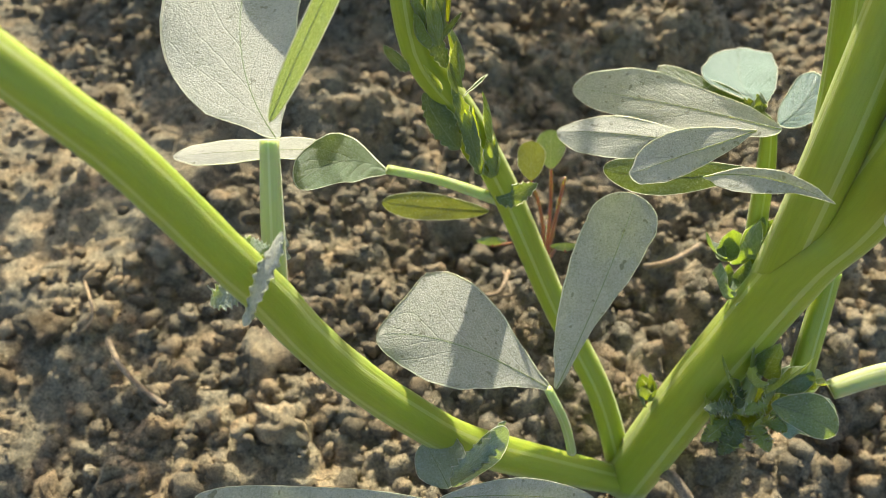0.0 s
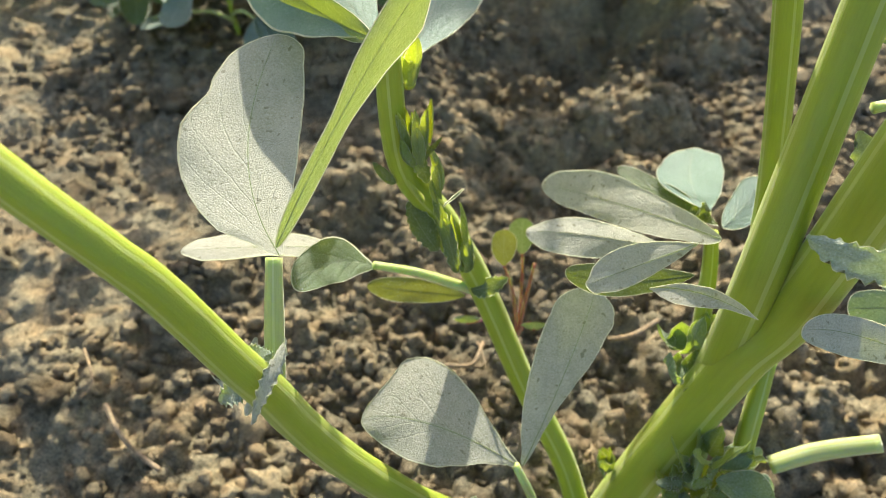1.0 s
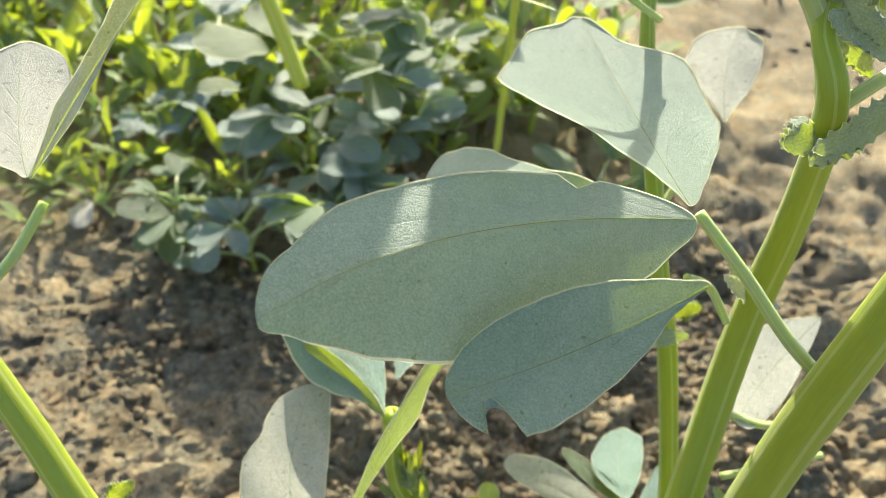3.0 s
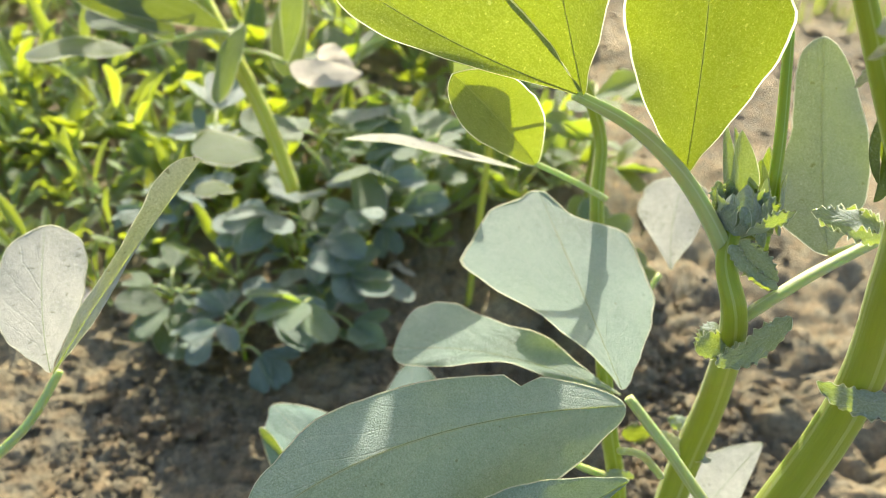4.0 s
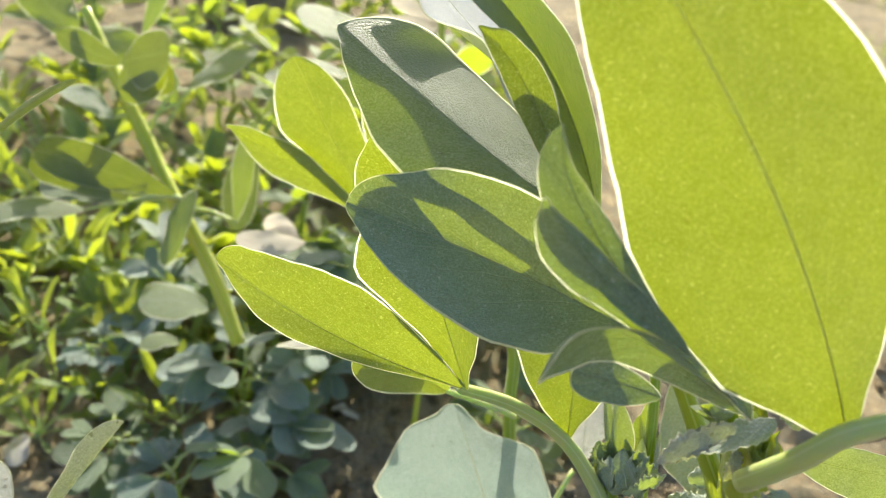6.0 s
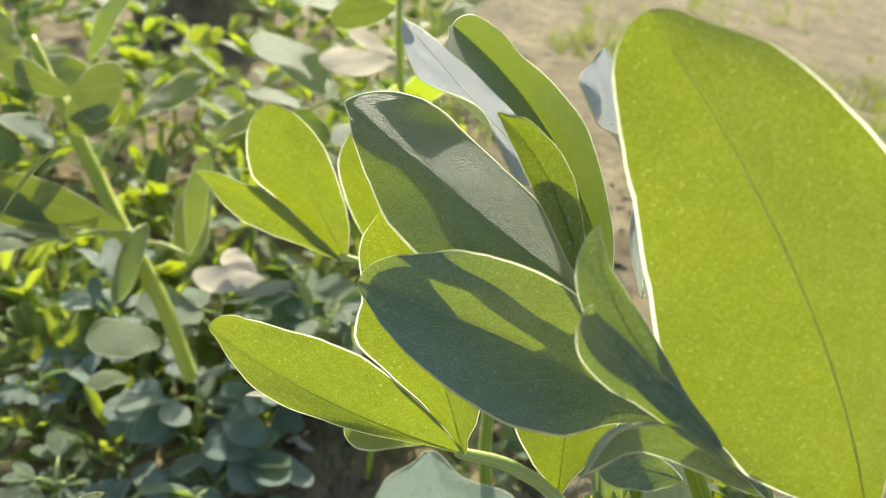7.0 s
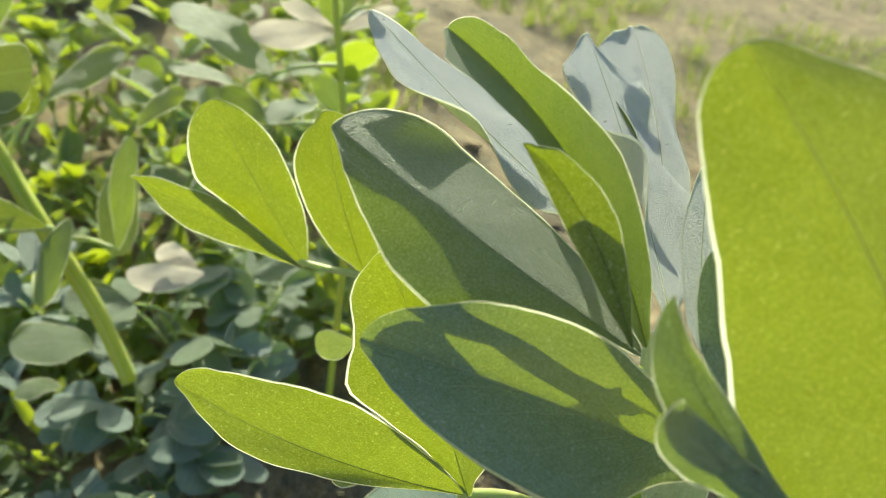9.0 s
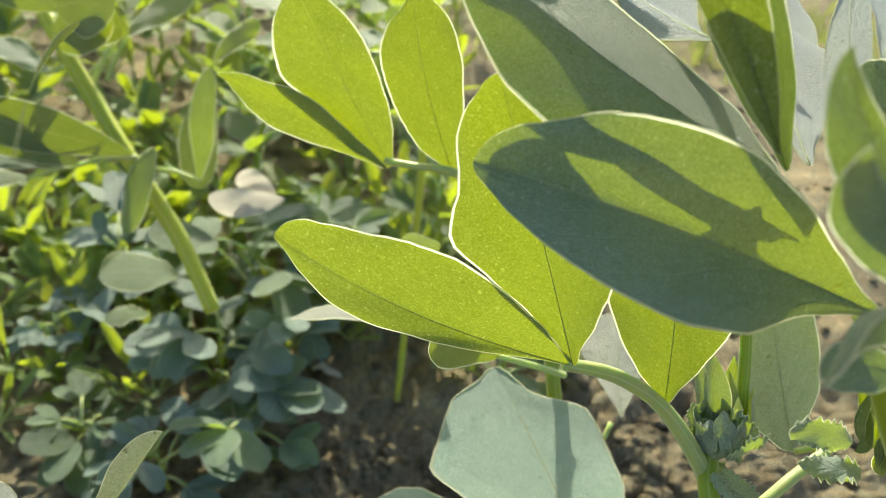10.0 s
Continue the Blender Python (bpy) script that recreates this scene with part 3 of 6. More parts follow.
stalk("stem", bean, [(0.2490, 0.2190, -0.0060, 0.0090), (0.2601, 0.2280, 0.0476, 0.0088), (0.2698, 0.2356, 0.0785, 0.0086), (0.2768, 0.2391, 0.1100, 0.0084), (0.2840, 0.2401, 0.1397, 0.0080), (0.2817, 0.2351, 0.2511, 0.0066), (0.2870, 0.2363, 0.3353, 0.0050), (0.2776, 0.2337, 0.3821, 0.0046), (0.2666, 0.2300, 0.4190, 0.0044), (0.2560, 0.2220, 0.4450, 0.0032)], M_STEM)
stalk("stem", bean, [(0.2747, 0.2408, 0.0773, 0.0070), (0.2720, 0.2460, 0.1440, 0.0066), (0.2820, 0.2840, 0.2330, 0.0058), (0.2810, 0.2850, 0.2850, 0.0050), (0.2680, 0.2700, 0.3340, 0.0040), (0.2630, 0.2800, 0.3500, 0.0030), (0.2710, 0.3000, 0.3620, 0.0024)], M_STEM)
stalk("stem", bean, [(0.2809, 0.2574, 0.1132, 0.0038), (0.2815, 0.2796, 0.1442, 0.0038), (0.2670, 0.2990, 0.2090, 0.0038), (0.2557, 0.3128, 0.2465, 0.0034), (0.2463, 0.3681, 0.3014, 0.0030), (0.2443, 0.3943, 0.3288, 0.0028), (0.2127, 0.3824, 0.3807, 0.0022)], M_STEM)
stalk("petiole", bean, [(0.1422, 0.2005, 0.1320, 0.0029), (0.1412, 0.2130, 0.1460, 0.0026), (0.1402, 0.2250, 0.1580, 0.0022)], M_PETIOLE)
stalk("petiole", bean, [(0.2228, 0.2121, 0.0337, 0.0016), (0.2173, 0.2115, 0.0562, 0.0015), (0.2100, 0.2135, 0.0740, 0.0013)], M_PETIOLE)
stalk("petiole", bean, [(0.1940, 0.2680, 0.0940, 0.0018), (0.1753, 0.2657, 0.1043, 0.0015), (0.1600, 0.2610, 0.1130, 0.0013)], M_PETIOLE)
stalk("petiole", bean, [(0.2901, 0.2427, 0.2608, 0.0019), (0.2754, 0.2485, 0.2717, 0.0019), (0.2593, 0.2574, 0.2876, 0.0018), (0.2442, 0.2668, 0.3008, 0.0016)], M_PETIOLE)
stalk("petiole", bean, [(0.2683, 0.2728, 0.2549, 0.0014), (0.2548, 0.2649, 0.2754, 0.0013), (0.2443, 0.2592, 0.2837, 0.0012)], M_PETIOLE)
stalk("petiole", bean, [(0.2670, 0.2720, 0.3360, 0.0029), (0.2630, 0.2820, 0.3500, 0.0027), (0.2480, 0.2910, 0.3680, 0.0024), (0.2280, 0.2870, 0.3850, 0.0021), (0.2090, 0.2800, 0.3960, 0.0016)], M_PETIOLE)
stalk("petiole", bean, [(0.2690, 0.2710, 0.3330, 0.0019), (0.2900, 0.2820, 0.3440, 0.0018), (0.3120, 0.2930, 0.3520, 0.0017)], M_PETIOLE)
stalk("petiole", bean, [(0.3120, 0.2930, 0.3520, 0.0013), (0.3030, 0.2970, 0.3430, 0.0011)], M_PETIOLE)
stalk("petiole", bean, [(0.2567, 0.3361, 0.2241, 0.0016), (0.2695, 0.3591, 0.2394, 0.0015), (0.2865, 0.3815, 0.2626, 0.0013)], M_PETIOLE)
stalk("petiole", bean, [(0.2560, 0.2150, 0.4370, 0.0022), (0.2560, 0.2048, 0.4534, 0.0020), (0.2591, 0.2018, 0.4625, 0.0018), (0.2660, 0.2009, 0.4676, 0.0016)], M_PETIOLE)
stalk("petiole", bean, [(0.2670, 0.2990, 0.2150, 0.0016), (0.2475, 0.3008, 0.2203, 0.0014), (0.2386, 0.3090, 0.2211, 0.0012)], M_PETIOLE)
stalk("petiole", bean, [(0.2820, 0.2840, 0.2000, 0.0017), (0.3089, 0.2851, 0.1881, 0.0016), (0.3368, 0.2958, 0.1857, 0.0015)], M_PETIOLE)
stalk("petiole", bean, [(0.2849, 0.2596, 0.1891, 0.0014), (0.3033, 0.2630, 0.1934, 0.0013), (0.3212, 0.2665, 0.1977, 0.0012)], M_PETIOLE)
stalk("petiole", bean, [(0.0354, 0.2547, 0.2512, 0.0017), (0.0460, 0.2662, 0.2603, 0.0016), (0.0533, 0.2795, 0.2730, 0.0014)], M_PETIOLE)
stalk("petiole", bean, [(0.0900, 0.2030, 0.2220, 0.0016), (0.0778, 0.1977, 0.2222, 0.0015), (0.0667, 0.1921, 0.2276, 0.0014)], M_PETIOLE)
stalk("petiole", bean, [(0.2999, 0.2256, 0.0611, 0.0032), (0.3144, 0.2282, 0.0690, 0.0032), (0.3298, 0.2268, 0.0802, 0.0030)], M_PETIOLE)
stalk("petiole", bean, [(0.1710, 0.4120, 0.3790, 0.0014), (0.1815, 0.4021, 0.3828, 0.0014), (0.1940, 0.3905, 0.3877, 0.0015), (0.2105, 0.3748, 0.3871, 0.0016)], M_PETIOLE)
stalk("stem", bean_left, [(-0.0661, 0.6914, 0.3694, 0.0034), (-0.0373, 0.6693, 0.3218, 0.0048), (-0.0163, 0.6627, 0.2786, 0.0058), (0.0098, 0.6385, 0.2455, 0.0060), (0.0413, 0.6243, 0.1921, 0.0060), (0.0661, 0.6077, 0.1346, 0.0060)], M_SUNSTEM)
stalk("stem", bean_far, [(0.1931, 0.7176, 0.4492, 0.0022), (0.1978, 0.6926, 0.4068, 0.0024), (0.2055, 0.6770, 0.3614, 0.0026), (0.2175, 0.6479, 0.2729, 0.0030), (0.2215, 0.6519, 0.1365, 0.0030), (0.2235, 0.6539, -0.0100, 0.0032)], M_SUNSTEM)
stalk("stem", bean, [(0.2724, 0.2350, 0.4023, 0.0026), (0.2611, 0.2410, 0.4207, 0.0024), (0.2516, 0.2452, 0.4367, 0.0020), (0.2487, 0.2465, 0.4418, 0.0018)], M_STEM)
stalk("stem", bean, [(0.2783, 0.2914, 0.3458, 0.0020), (0.2789, 0.3067, 0.3721, 0.0018), (0.2759, 0.3234, 0.4032, 0.0015)], M_STEM)
stalk("petiole", bean, [(0.2453, 0.3575, 0.3165, 0.0013), (0.2300, 0.3527, 0.3260, 0.0012), (0.2125, 0.3480, 0.3352, 0.0011)], M_PETIOLE)
leaf(bean, (0.2102, 0.2796, 0.3960), (0.1367, 0.2932, 0.4223), (0.1689, 0.2851, 0.4074), (0.1659, 0.2821, 0.4006), (0.1751, 0.2841, 0.4251), M_YOUNG, seed=24, left=(0.13, 0.27, 0.40, 0.61, 0.89, 1.00, 0.85, 0.51), right=(0.47, 0.78, 0.94, 1.00, 0.95, 0.82, 0.82, 0.95), nu=44, nv=9, wave=0.1)
leaf(bean, (0.2106, 0.2793, 0.3963), (0.1786, 0.2781, 0.4711), (0.1924, 0.2808, 0.4402), (0.1746, 0.2863, 0.4327), (0.2087, 0.2656, 0.4470), M_YOUNG, seed=25, left=(0.20, 0.42, 0.70, 1.00, 0.81, 0.78, 0.67, 0.48), right=(0.29, 0.54, 0.74, 0.79, 0.77, 0.84, 0.80, 1.00), nu=44, nv=9, wave=0.12)
leaf(bean, (0.2476, 0.2917, 0.3699), (0.2411, 0.3150, 0.4356), (0.2452, 0.3039, 0.4053), (0.2179, 0.3001, 0.4039), (0.2633, 0.2911, 0.4116), M_YOUNG, seed=26, left=(0.31, 0.52, 0.67, 0.77, 0.88, 0.95, 1.00, 0.94), right=(0.28, 0.49, 0.72, 0.92, 1.00, 0.82, 0.68, 0.41), nu=44, nv=9, wave=0.1)
leaf(bean, (0.2453, 0.2399, 0.4472), (0.1739, 0.2652, 0.4593), (0.2091, 0.2537, 0.4546), (0.2024, 0.2382, 0.4475), (0.2118, 0.2520, 0.4739), M_SKYSHEEN, seed=27, left=(0.27, 0.49, 0.93, 1.00, 0.95, 0.86, 0.74, 0.56), right=(0.27, 0.51, 0.78, 0.97, 1.00, 1.00, 0.89, 0.95), nu=44, nv=9, wave=0.13)
leaf(bean, (0.2278, 0.2566, 0.4637), (0.1669, 0.2914, 0.4914), (0.1942, 0.2751, 0.4781), (0.1843, 0.2648, 0.4694), (0.2077, 0.2956, 0.4821), M_GREY, seed=28, left=(0.21, 0.42, 0.82, 1.00, 0.92, 0.73, 0.64, 0.46), right=(0.41, 0.73, 0.80, 0.79, 0.83, 0.87, 0.90, 1.00), nu=44, nv=9, wave=0.1)
leaf(bean, (0.2196, 0.2801, 0.4802), (0.1816, 0.3724, 0.4932), (0.2064, 0.3203, 0.4815), (0.1950, 0.3160, 0.4794), (0.2281, 0.3296, 0.4795), M_GLARE, seed=33, left=(0.22, 0.36, 0.40, 0.48, 0.67, 1.00, 0.85, 0.53), right=(0.20, 0.36, 0.60, 0.73, 0.77, 0.97, 0.80, 1.00), nu=44, nv=9, wave=0.3)
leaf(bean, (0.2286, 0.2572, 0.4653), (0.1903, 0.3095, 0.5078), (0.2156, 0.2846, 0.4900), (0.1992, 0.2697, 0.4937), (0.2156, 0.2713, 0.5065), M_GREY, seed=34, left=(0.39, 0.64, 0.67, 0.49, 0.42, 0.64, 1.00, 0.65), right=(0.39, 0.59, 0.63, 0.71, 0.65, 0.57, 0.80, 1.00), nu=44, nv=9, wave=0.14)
leaf(bean, (0.2407, 0.2678, 0.4615), (0.2554, 0.3881, 0.4909), (0.2525, 0.3237, 0.4703), (0.2353, 0.3247, 0.4746), (0.2797, 0.3214, 0.4658), M_GLARE, seed=35, left=(0.09, 0.15, 0.20, 0.23, 0.33, 0.49, 1.00, 0.66), right=(0.16, 0.31, 0.51, 0.70, 0.90, 0.63, 1.00, 0.08), nu=44, nv=9, wave=0.36)
leaf(bean, (0.2516, 0.2899, 0.4594), (0.2866, 0.4204, 0.4869), (0.2760, 0.3637, 0.4723), (0.2533, 0.3679, 0.4810), (0.2842, 0.3604, 0.4774), M_GLARE, seed=36, left=(0.14, 0.24, 0.50, 0.76, 1.00, 0.92, 0.75, 0.39), right=(0.35, 0.65, 0.70, 0.91, 0.94, 0.92, 1.00, 0.87), nu=44, nv=9, wave=0.3)
leaf(bean, (0.2336, 0.2483, 0.4718), (0.2495, 0.2907, 0.4911), (0.2410, 0.2687, 0.4797), (0.2377, 0.2709, 0.4776), (0.2455, 0.2664, 0.4811), M_GLARE, seed=37, left=(0.53, 0.79, 0.77, 0.83, 0.97, 1.00, 0.90, 0.85), right=(0.30, 0.55, 0.69, 0.71, 0.74, 0.82, 0.92, 1.00), nu=44, nv=9, wave=0.1)
leaf(bean, (0.2394, 0.2507, 0.4685), (0.3059, 0.3433, 0.4949), (0.2732, 0.2964, 0.4815), (0.2606, 0.3056, 0.4812), (0.2821, 0.2891, 0.4848), M_GLARE, seed=44, left=(0.08, 0.08, 0.19, 0.53, 1.00, 0.90, 0.82, 0.83), right=(0.08, 0.08, 0.19, 0.53, 1.00, 0.90, 0.82, 0.83), nu=44, nv=9, wave=0.3)
leaf(bean, (0.2186, 0.2467, 0.4735), (0.1971, 0.2670, 0.5014), (0.2087, 0.2589, 0.4915), (0.2056, 0.2585, 0.4894), (0.2117, 0.2561, 0.4958), M_YOUNG, seed=38, left=(0.50, 0.84, 0.97, 1.00, 0.92, 0.76, 0.59, 0.34), right=(0.27, 0.52, 0.75, 0.98, 1.00, 0.92, 0.97, 0.49), nu=44, nv=9, wave=0.12)
leaf(bean, (0.2643, 0.2072, 0.4574), (0.2098, 0.2354, 0.5306), (0.2405, 0.2176, 0.4964), (0.2225, 0.2266, 0.4795), (0.2576, 0.2195, 0.5084), M_BRIGHT, seed=29, left=(0.66, 0.99, 1.00, 0.98, 0.85, 0.75, 0.72, 0.76), right=(0.37, 0.57, 0.82, 0.98, 1.00, 0.95, 0.92, 0.65), nu=44, nv=9, wave=0.07)
leaf(bean, (0.2508, 0.2174, 0.4530), (0.2074, 0.2161, 0.4902), (0.2220, 0.2175, 0.4743), (0.2175, 0.2200, 0.4691), (0.2245, 0.2181, 0.4772), M_FOLDED, seed=64, left=(0.15, 0.28, 0.41, 0.53, 0.79, 1.00, 0.89, 0.59), right=(0.28, 0.46, 0.73, 1.00, 0.74, 0.46, 0.26, 0.16), nu=44, nv=9, wave=0.18)
leaf(bean, (0.2355, 0.2119, 0.4671), (0.2102, 0.2298, 0.4971), (0.2162, 0.2224, 0.4840), (0.2111, 0.2212, 0.4804), (0.2188, 0.2232, 0.4857), M_FOLDED, seed=65, left=(0.43, 0.79, 0.83, 0.90, 0.86, 0.93, 1.00, 0.96), right=(0.84, 0.70, 0.94, 1.00, 0.74, 0.37, 0.42, 0.29), nu=44, nv=9, wave=0.22)
leaf(bean, (0.2521, 0.2187, 0.4503), (0.2116, 0.2090, 0.4615), (0.2246, 0.2190, 0.4653), (0.2199, 0.2163, 0.4601), (0.2357, 0.2186, 0.4660), M_FOLDED, seed=66, wave=0.15)
leaf(bean, (0.3028, 0.2968, 0.3427), (0.3061, 0.3616, 0.3896), (0.3040, 0.3285, 0.3629), (0.2874, 0.3332, 0.3574), (0.3212, 0.3286, 0.3615), M_LEAF, seed=39, left=(0.78, 1.00, 0.85, 0.67, 0.52, 0.57, 0.67, 0.84), right=(0.37, 0.65, 0.96, 1.00, 0.98, 0.93, 0.96, 0.95), nu=44, nv=9, wave=0.05)
leaf(bean, (0.2917, 0.3832, 0.2647), (0.3062, 0.4386, 0.2834), (0.2965, 0.4128, 0.2736), (0.2686, 0.4232, 0.2644), (0.3135, 0.4078, 0.2751), M_OLD, seed=42, left=(0.11, 0.21, 0.34, 0.46, 0.62, 0.67, 0.85, 1.00), right=(0.23, 0.42, 0.59, 0.69, 0.81, 0.87, 1.00, 0.62), nu=44, nv=9, wave=0.05)
leaf(bean, (0.2428, 0.2705, 0.3002), (0.2199, 0.3679, 0.3101), (0.2351, 0.3193, 0.2993), (0.1896, 0.3075, 0.3102), (0.2649, 0.3259, 0.3031), M_BROAD, seed=23, left=(0.08, 0.19, 0.45, 0.82, 1.00, 0.88, 0.82, 0.46), right=(0.35, 0.50, 0.71, 0.90, 0.95, 1.00, 0.36, 0.30), nu=44, nv=9, wave=0.06)
leaf(bean, (0.2423, 0.2626, 0.3015), (0.1396, 0.2006, 0.3134), (0.1795, 0.2333, 0.3135), (0.1895, 0.2131, 0.2949), (0.1718, 0.2477, 0.3221), M_BROAD, seed=21, left=(0.61, 0.79, 0.95, 1.00, 0.95, 0.79, 0.58, 0.37), right=(0.73, 0.78, 0.78, 0.81, 0.83, 0.92, 0.84, 1.00), nu=44, nv=9, wave=0.05, bites=((0.225, 1, 0.035, 0.3),))
leaf(bean, (0.2369, 0.2301, 0.3075), (0.1778, 0.2008, 0.2961), (0.2056, 0.2130, 0.3001), (0.2148, 0.1967, 0.2943), (0.1996, 0.2218, 0.3085), M_BROAD, seed=22, left=(0.08, 0.15, 0.39, 0.53, 0.66, 0.80, 0.94, 1.00), right=(0.50, 0.70, 0.90, 1.00, 1.00, 1.00, 1.00, 0.90), nu=44, nv=9, wave=0.06, bites=((0.86, -1, 0.06, 0.8),))
leaf(bean, (0.2594, 0.3101, 0.2549), (0.1666, 0.3178, 0.2600), (0.2090, 0.3179, 0.2627), (0.2076, 0.3028, 0.2608), (0.2130, 0.3593, 0.2724), M_BROAD, seed=20, left=(0.10, 0.19, 0.31, 0.32, 0.46, 0.65, 0.80, 1.00), right=(0.10, 0.19, 0.31, 0.32, 0.46, 0.65, 0.80, 1.00), nu=44, nv=9, wave=0.1)
leaf(bean, (0.3518, 0.3476, 0.1897), (0.2950, 0.2809, 0.1934), (0.3159, 0.3094, 0.1900), (0.3270, 0.3070, 0.1877), (0.2959, 0.3142, 0.1947), M_OLD, seed=17)
leaf(bean, (0.1415, 0.2257, 0.1581), (0.1285, 0.2998, 0.1711), (0.1262, 0.2614, 0.1599), (0.1017, 0.2573, 0.1589), (0.1464, 0.2650, 0.1595), M_OLD, seed=3, left=(0.33, 0.66, 0.71, 0.76, 0.76, 0.62, 0.80, 1.00), right=(0.29, 0.44, 0.58, 0.68, 0.73, 0.76, 0.80, 1.00), nu=44, nv=9, wave=0.09, label="dusty white-dappled leaflet")
leaf(bean, (0.1433, 0.2188, 0.1693), (0.1891, 0.2918, 0.2227), (0.1645, 0.2565, 0.2000), (0.1559, 0.2493, 0.2172), (0.1685, 0.2599, 0.1920), M_LEAF, seed=4, left=(0.26, 0.21, 0.16, 0.25, 0.29, 0.44, 0.80, 1.00), right=(0.55, 0.53, 0.50, 0.66, 1.00, 0.15, 0.15, 0.15), nu=44, nv=9, wave=0.04)
leaf(bean, (0.1523, 0.2635, 0.1175), (0.0988, 0.2589, 0.1161), (0.1253, 0.2619, 0.1175), (0.1260, 0.2544, 0.1185), (0.1242, 0.2778, 0.1101), M_OLD, seed=5, left=(1.00, 0.83, 0.69, 0.66, 0.69, 0.75, 0.92, 0.73), right=(0.19, 0.38, 0.49, 0.56, 0.64, 0.76, 0.80, 1.00), nu=44, nv=9, wave=0.05)
leaf(bean, (0.1600, 0.2629, 0.1100), (0.1407, 0.2345, 0.1340), (0.1501, 0.2510, 0.1260), (0.1549, 0.2473, 0.1230), (0.1528, 0.2644, 0.1237), M_YOUNG, seed=75, wave=0.2, nu=32)
leaf(bean, (0.1918, 0.2812, 0.0733), (0.1543, 0.2822, 0.0739), (0.1729, 0.2815, 0.0733), (0.1731, 0.2778, 0.0705), (0.1706, 0.2854, 0.0764), M_YELLOW, seed=14)
leaf(bean, (0.1604, 0.2774, 0.1860), (0.1073, 0.3502, 0.1796), (0.1401, 0.3163, 0.1815), (0.1231, 0.3033, 0.1741), (0.1538, 0.3267, 0.1869), M_BLUE, seed=30, left=(0.25, 0.48, 0.80, 0.97, 1.00, 0.94, 0.90, 0.49), right=(0.18, 0.37, 0.54, 0.73, 0.85, 1.00, 0.98, 0.91), nu=44, nv=9, wave=0.15)
leaf(bean, (0.1619, 0.3362, 0.1341), (0.1754, 0.4191, 0.1485), (0.1727, 0.3782, 0.1385), (0.1574, 0.3808, 0.1379), (0.1940, 0.3739, 0.1437), M_BLUE, seed=31, left=(0.36, 0.64, 0.83, 0.92, 0.96, 1.00, 0.92, 0.68), right=(0.19, 0.38, 0.61, 0.83, 0.98, 1.00, 1.00, 0.95), nu=44, nv=9, wave=0.1)
leaf(bean, (0.2673, 0.2649, 0.1321), (0.2193, 0.3198, 0.0972), (0.2457, 0.2954, 0.1131), (0.2429, 0.2894, 0.1074), (0.2494, 0.3041, 0.1217), M_OLD, seed=8, left=(0.79, 0.74, 0.85, 0.88, 0.86, 0.88, 1.00, 0.96), right=(0.34, 0.44, 0.48, 0.59, 0.75, 0.85, 0.85, 1.00), nu=44, nv=9, wave=0.05)
leaf(bean, (0.2593, 0.2727, 0.1156), (0.2098, 0.2802, 0.1131), (0.2346, 0.2779, 0.1152), (0.2336, 0.2695, 0.1110), (0.2358, 0.2855, 0.1157), M_OLD, seed=9, left=(0.25, 0.44, 0.61, 0.73, 0.85, 0.93, 1.00, 0.91), right=(0.27, 0.53, 0.68, 0.80, 0.92, 1.00, 0.95, 0.76), nu=44, nv=9, wave=0.05)
leaf(bean, (0.2560, 0.2553, 0.1400), (0.2212, 0.2350, 0.1428), (0.2368, 0.2441, 0.1417), (0.2394, 0.2393, 0.1379), (0.2341, 0.2492, 0.1450), M_OLD, seed=10, left=(0.23, 0.41, 0.52, 0.62, 0.71, 0.80, 0.80, 1.00), right=(0.34, 0.61, 0.79, 0.92, 0.98, 1.00, 0.90, 0.46), nu=44, nv=9, wave=0.05)
leaf(bean, (0.2386, 0.2354, 0.1428), (0.2607, 0.2192, 0.1534), (0.2489, 0.2286, 0.1505), (0.2493, 0.2301, 0.1521), (0.2475, 0.2251, 0.1481), M_OLD, seed=11, left=(0.20, 0.47, 0.82, 0.81, 1.00, 0.93, 0.89, 0.44), right=(0.48, 0.85, 1.00, 0.91, 0.70, 0.36, 0.26, 0.16), nu=44, nv=9, wave=0.05)
leaf(bean, (0.2753, 0.2854, 0.1167), (0.2484, 0.3267, 0.1024), (0.2625, 0.3074, 0.1082), (0.2589, 0.3050, 0.1065), (0.2642, 0.3104, 0.1105), M_YOUNG, seed=12, wave=0.15)
leaf(bean, (0.2720, 0.2890, 0.1188), (0.2836, 0.3473, 0.0970), (0.2748, 0.3191, 0.1052), (0.2612, 0.3223, 0.1068), (0.2899, 0.3178, 0.1097), M_BLUE, seed=81, left=(0.43, 0.84, 1.00, 1.00, 0.83, 0.78, 0.68, 0.36), right=(0.26, 0.46, 0.64, 0.72, 0.81, 0.86, 1.00, 0.67), nu=44, nv=9, wave=0.05)
leaf(bean, (0.2786, 0.2883, 0.1128), (0.3005, 0.3189, 0.1086), (0.2908, 0.3031, 0.1089), (0.2851, 0.3057, 0.1111), (0.2948, 0.2989, 0.1056), M_BLUE, seed=82)
leaf(bean, (0.2583, 0.2534, 0.1280), (0.2191, 0.2513, 0.1274), (0.2375, 0.2505, 0.1263), (0.2362, 0.2468, 0.1234), (0.2357, 0.2546, 0.1295), M_YOUNG, seed=13)
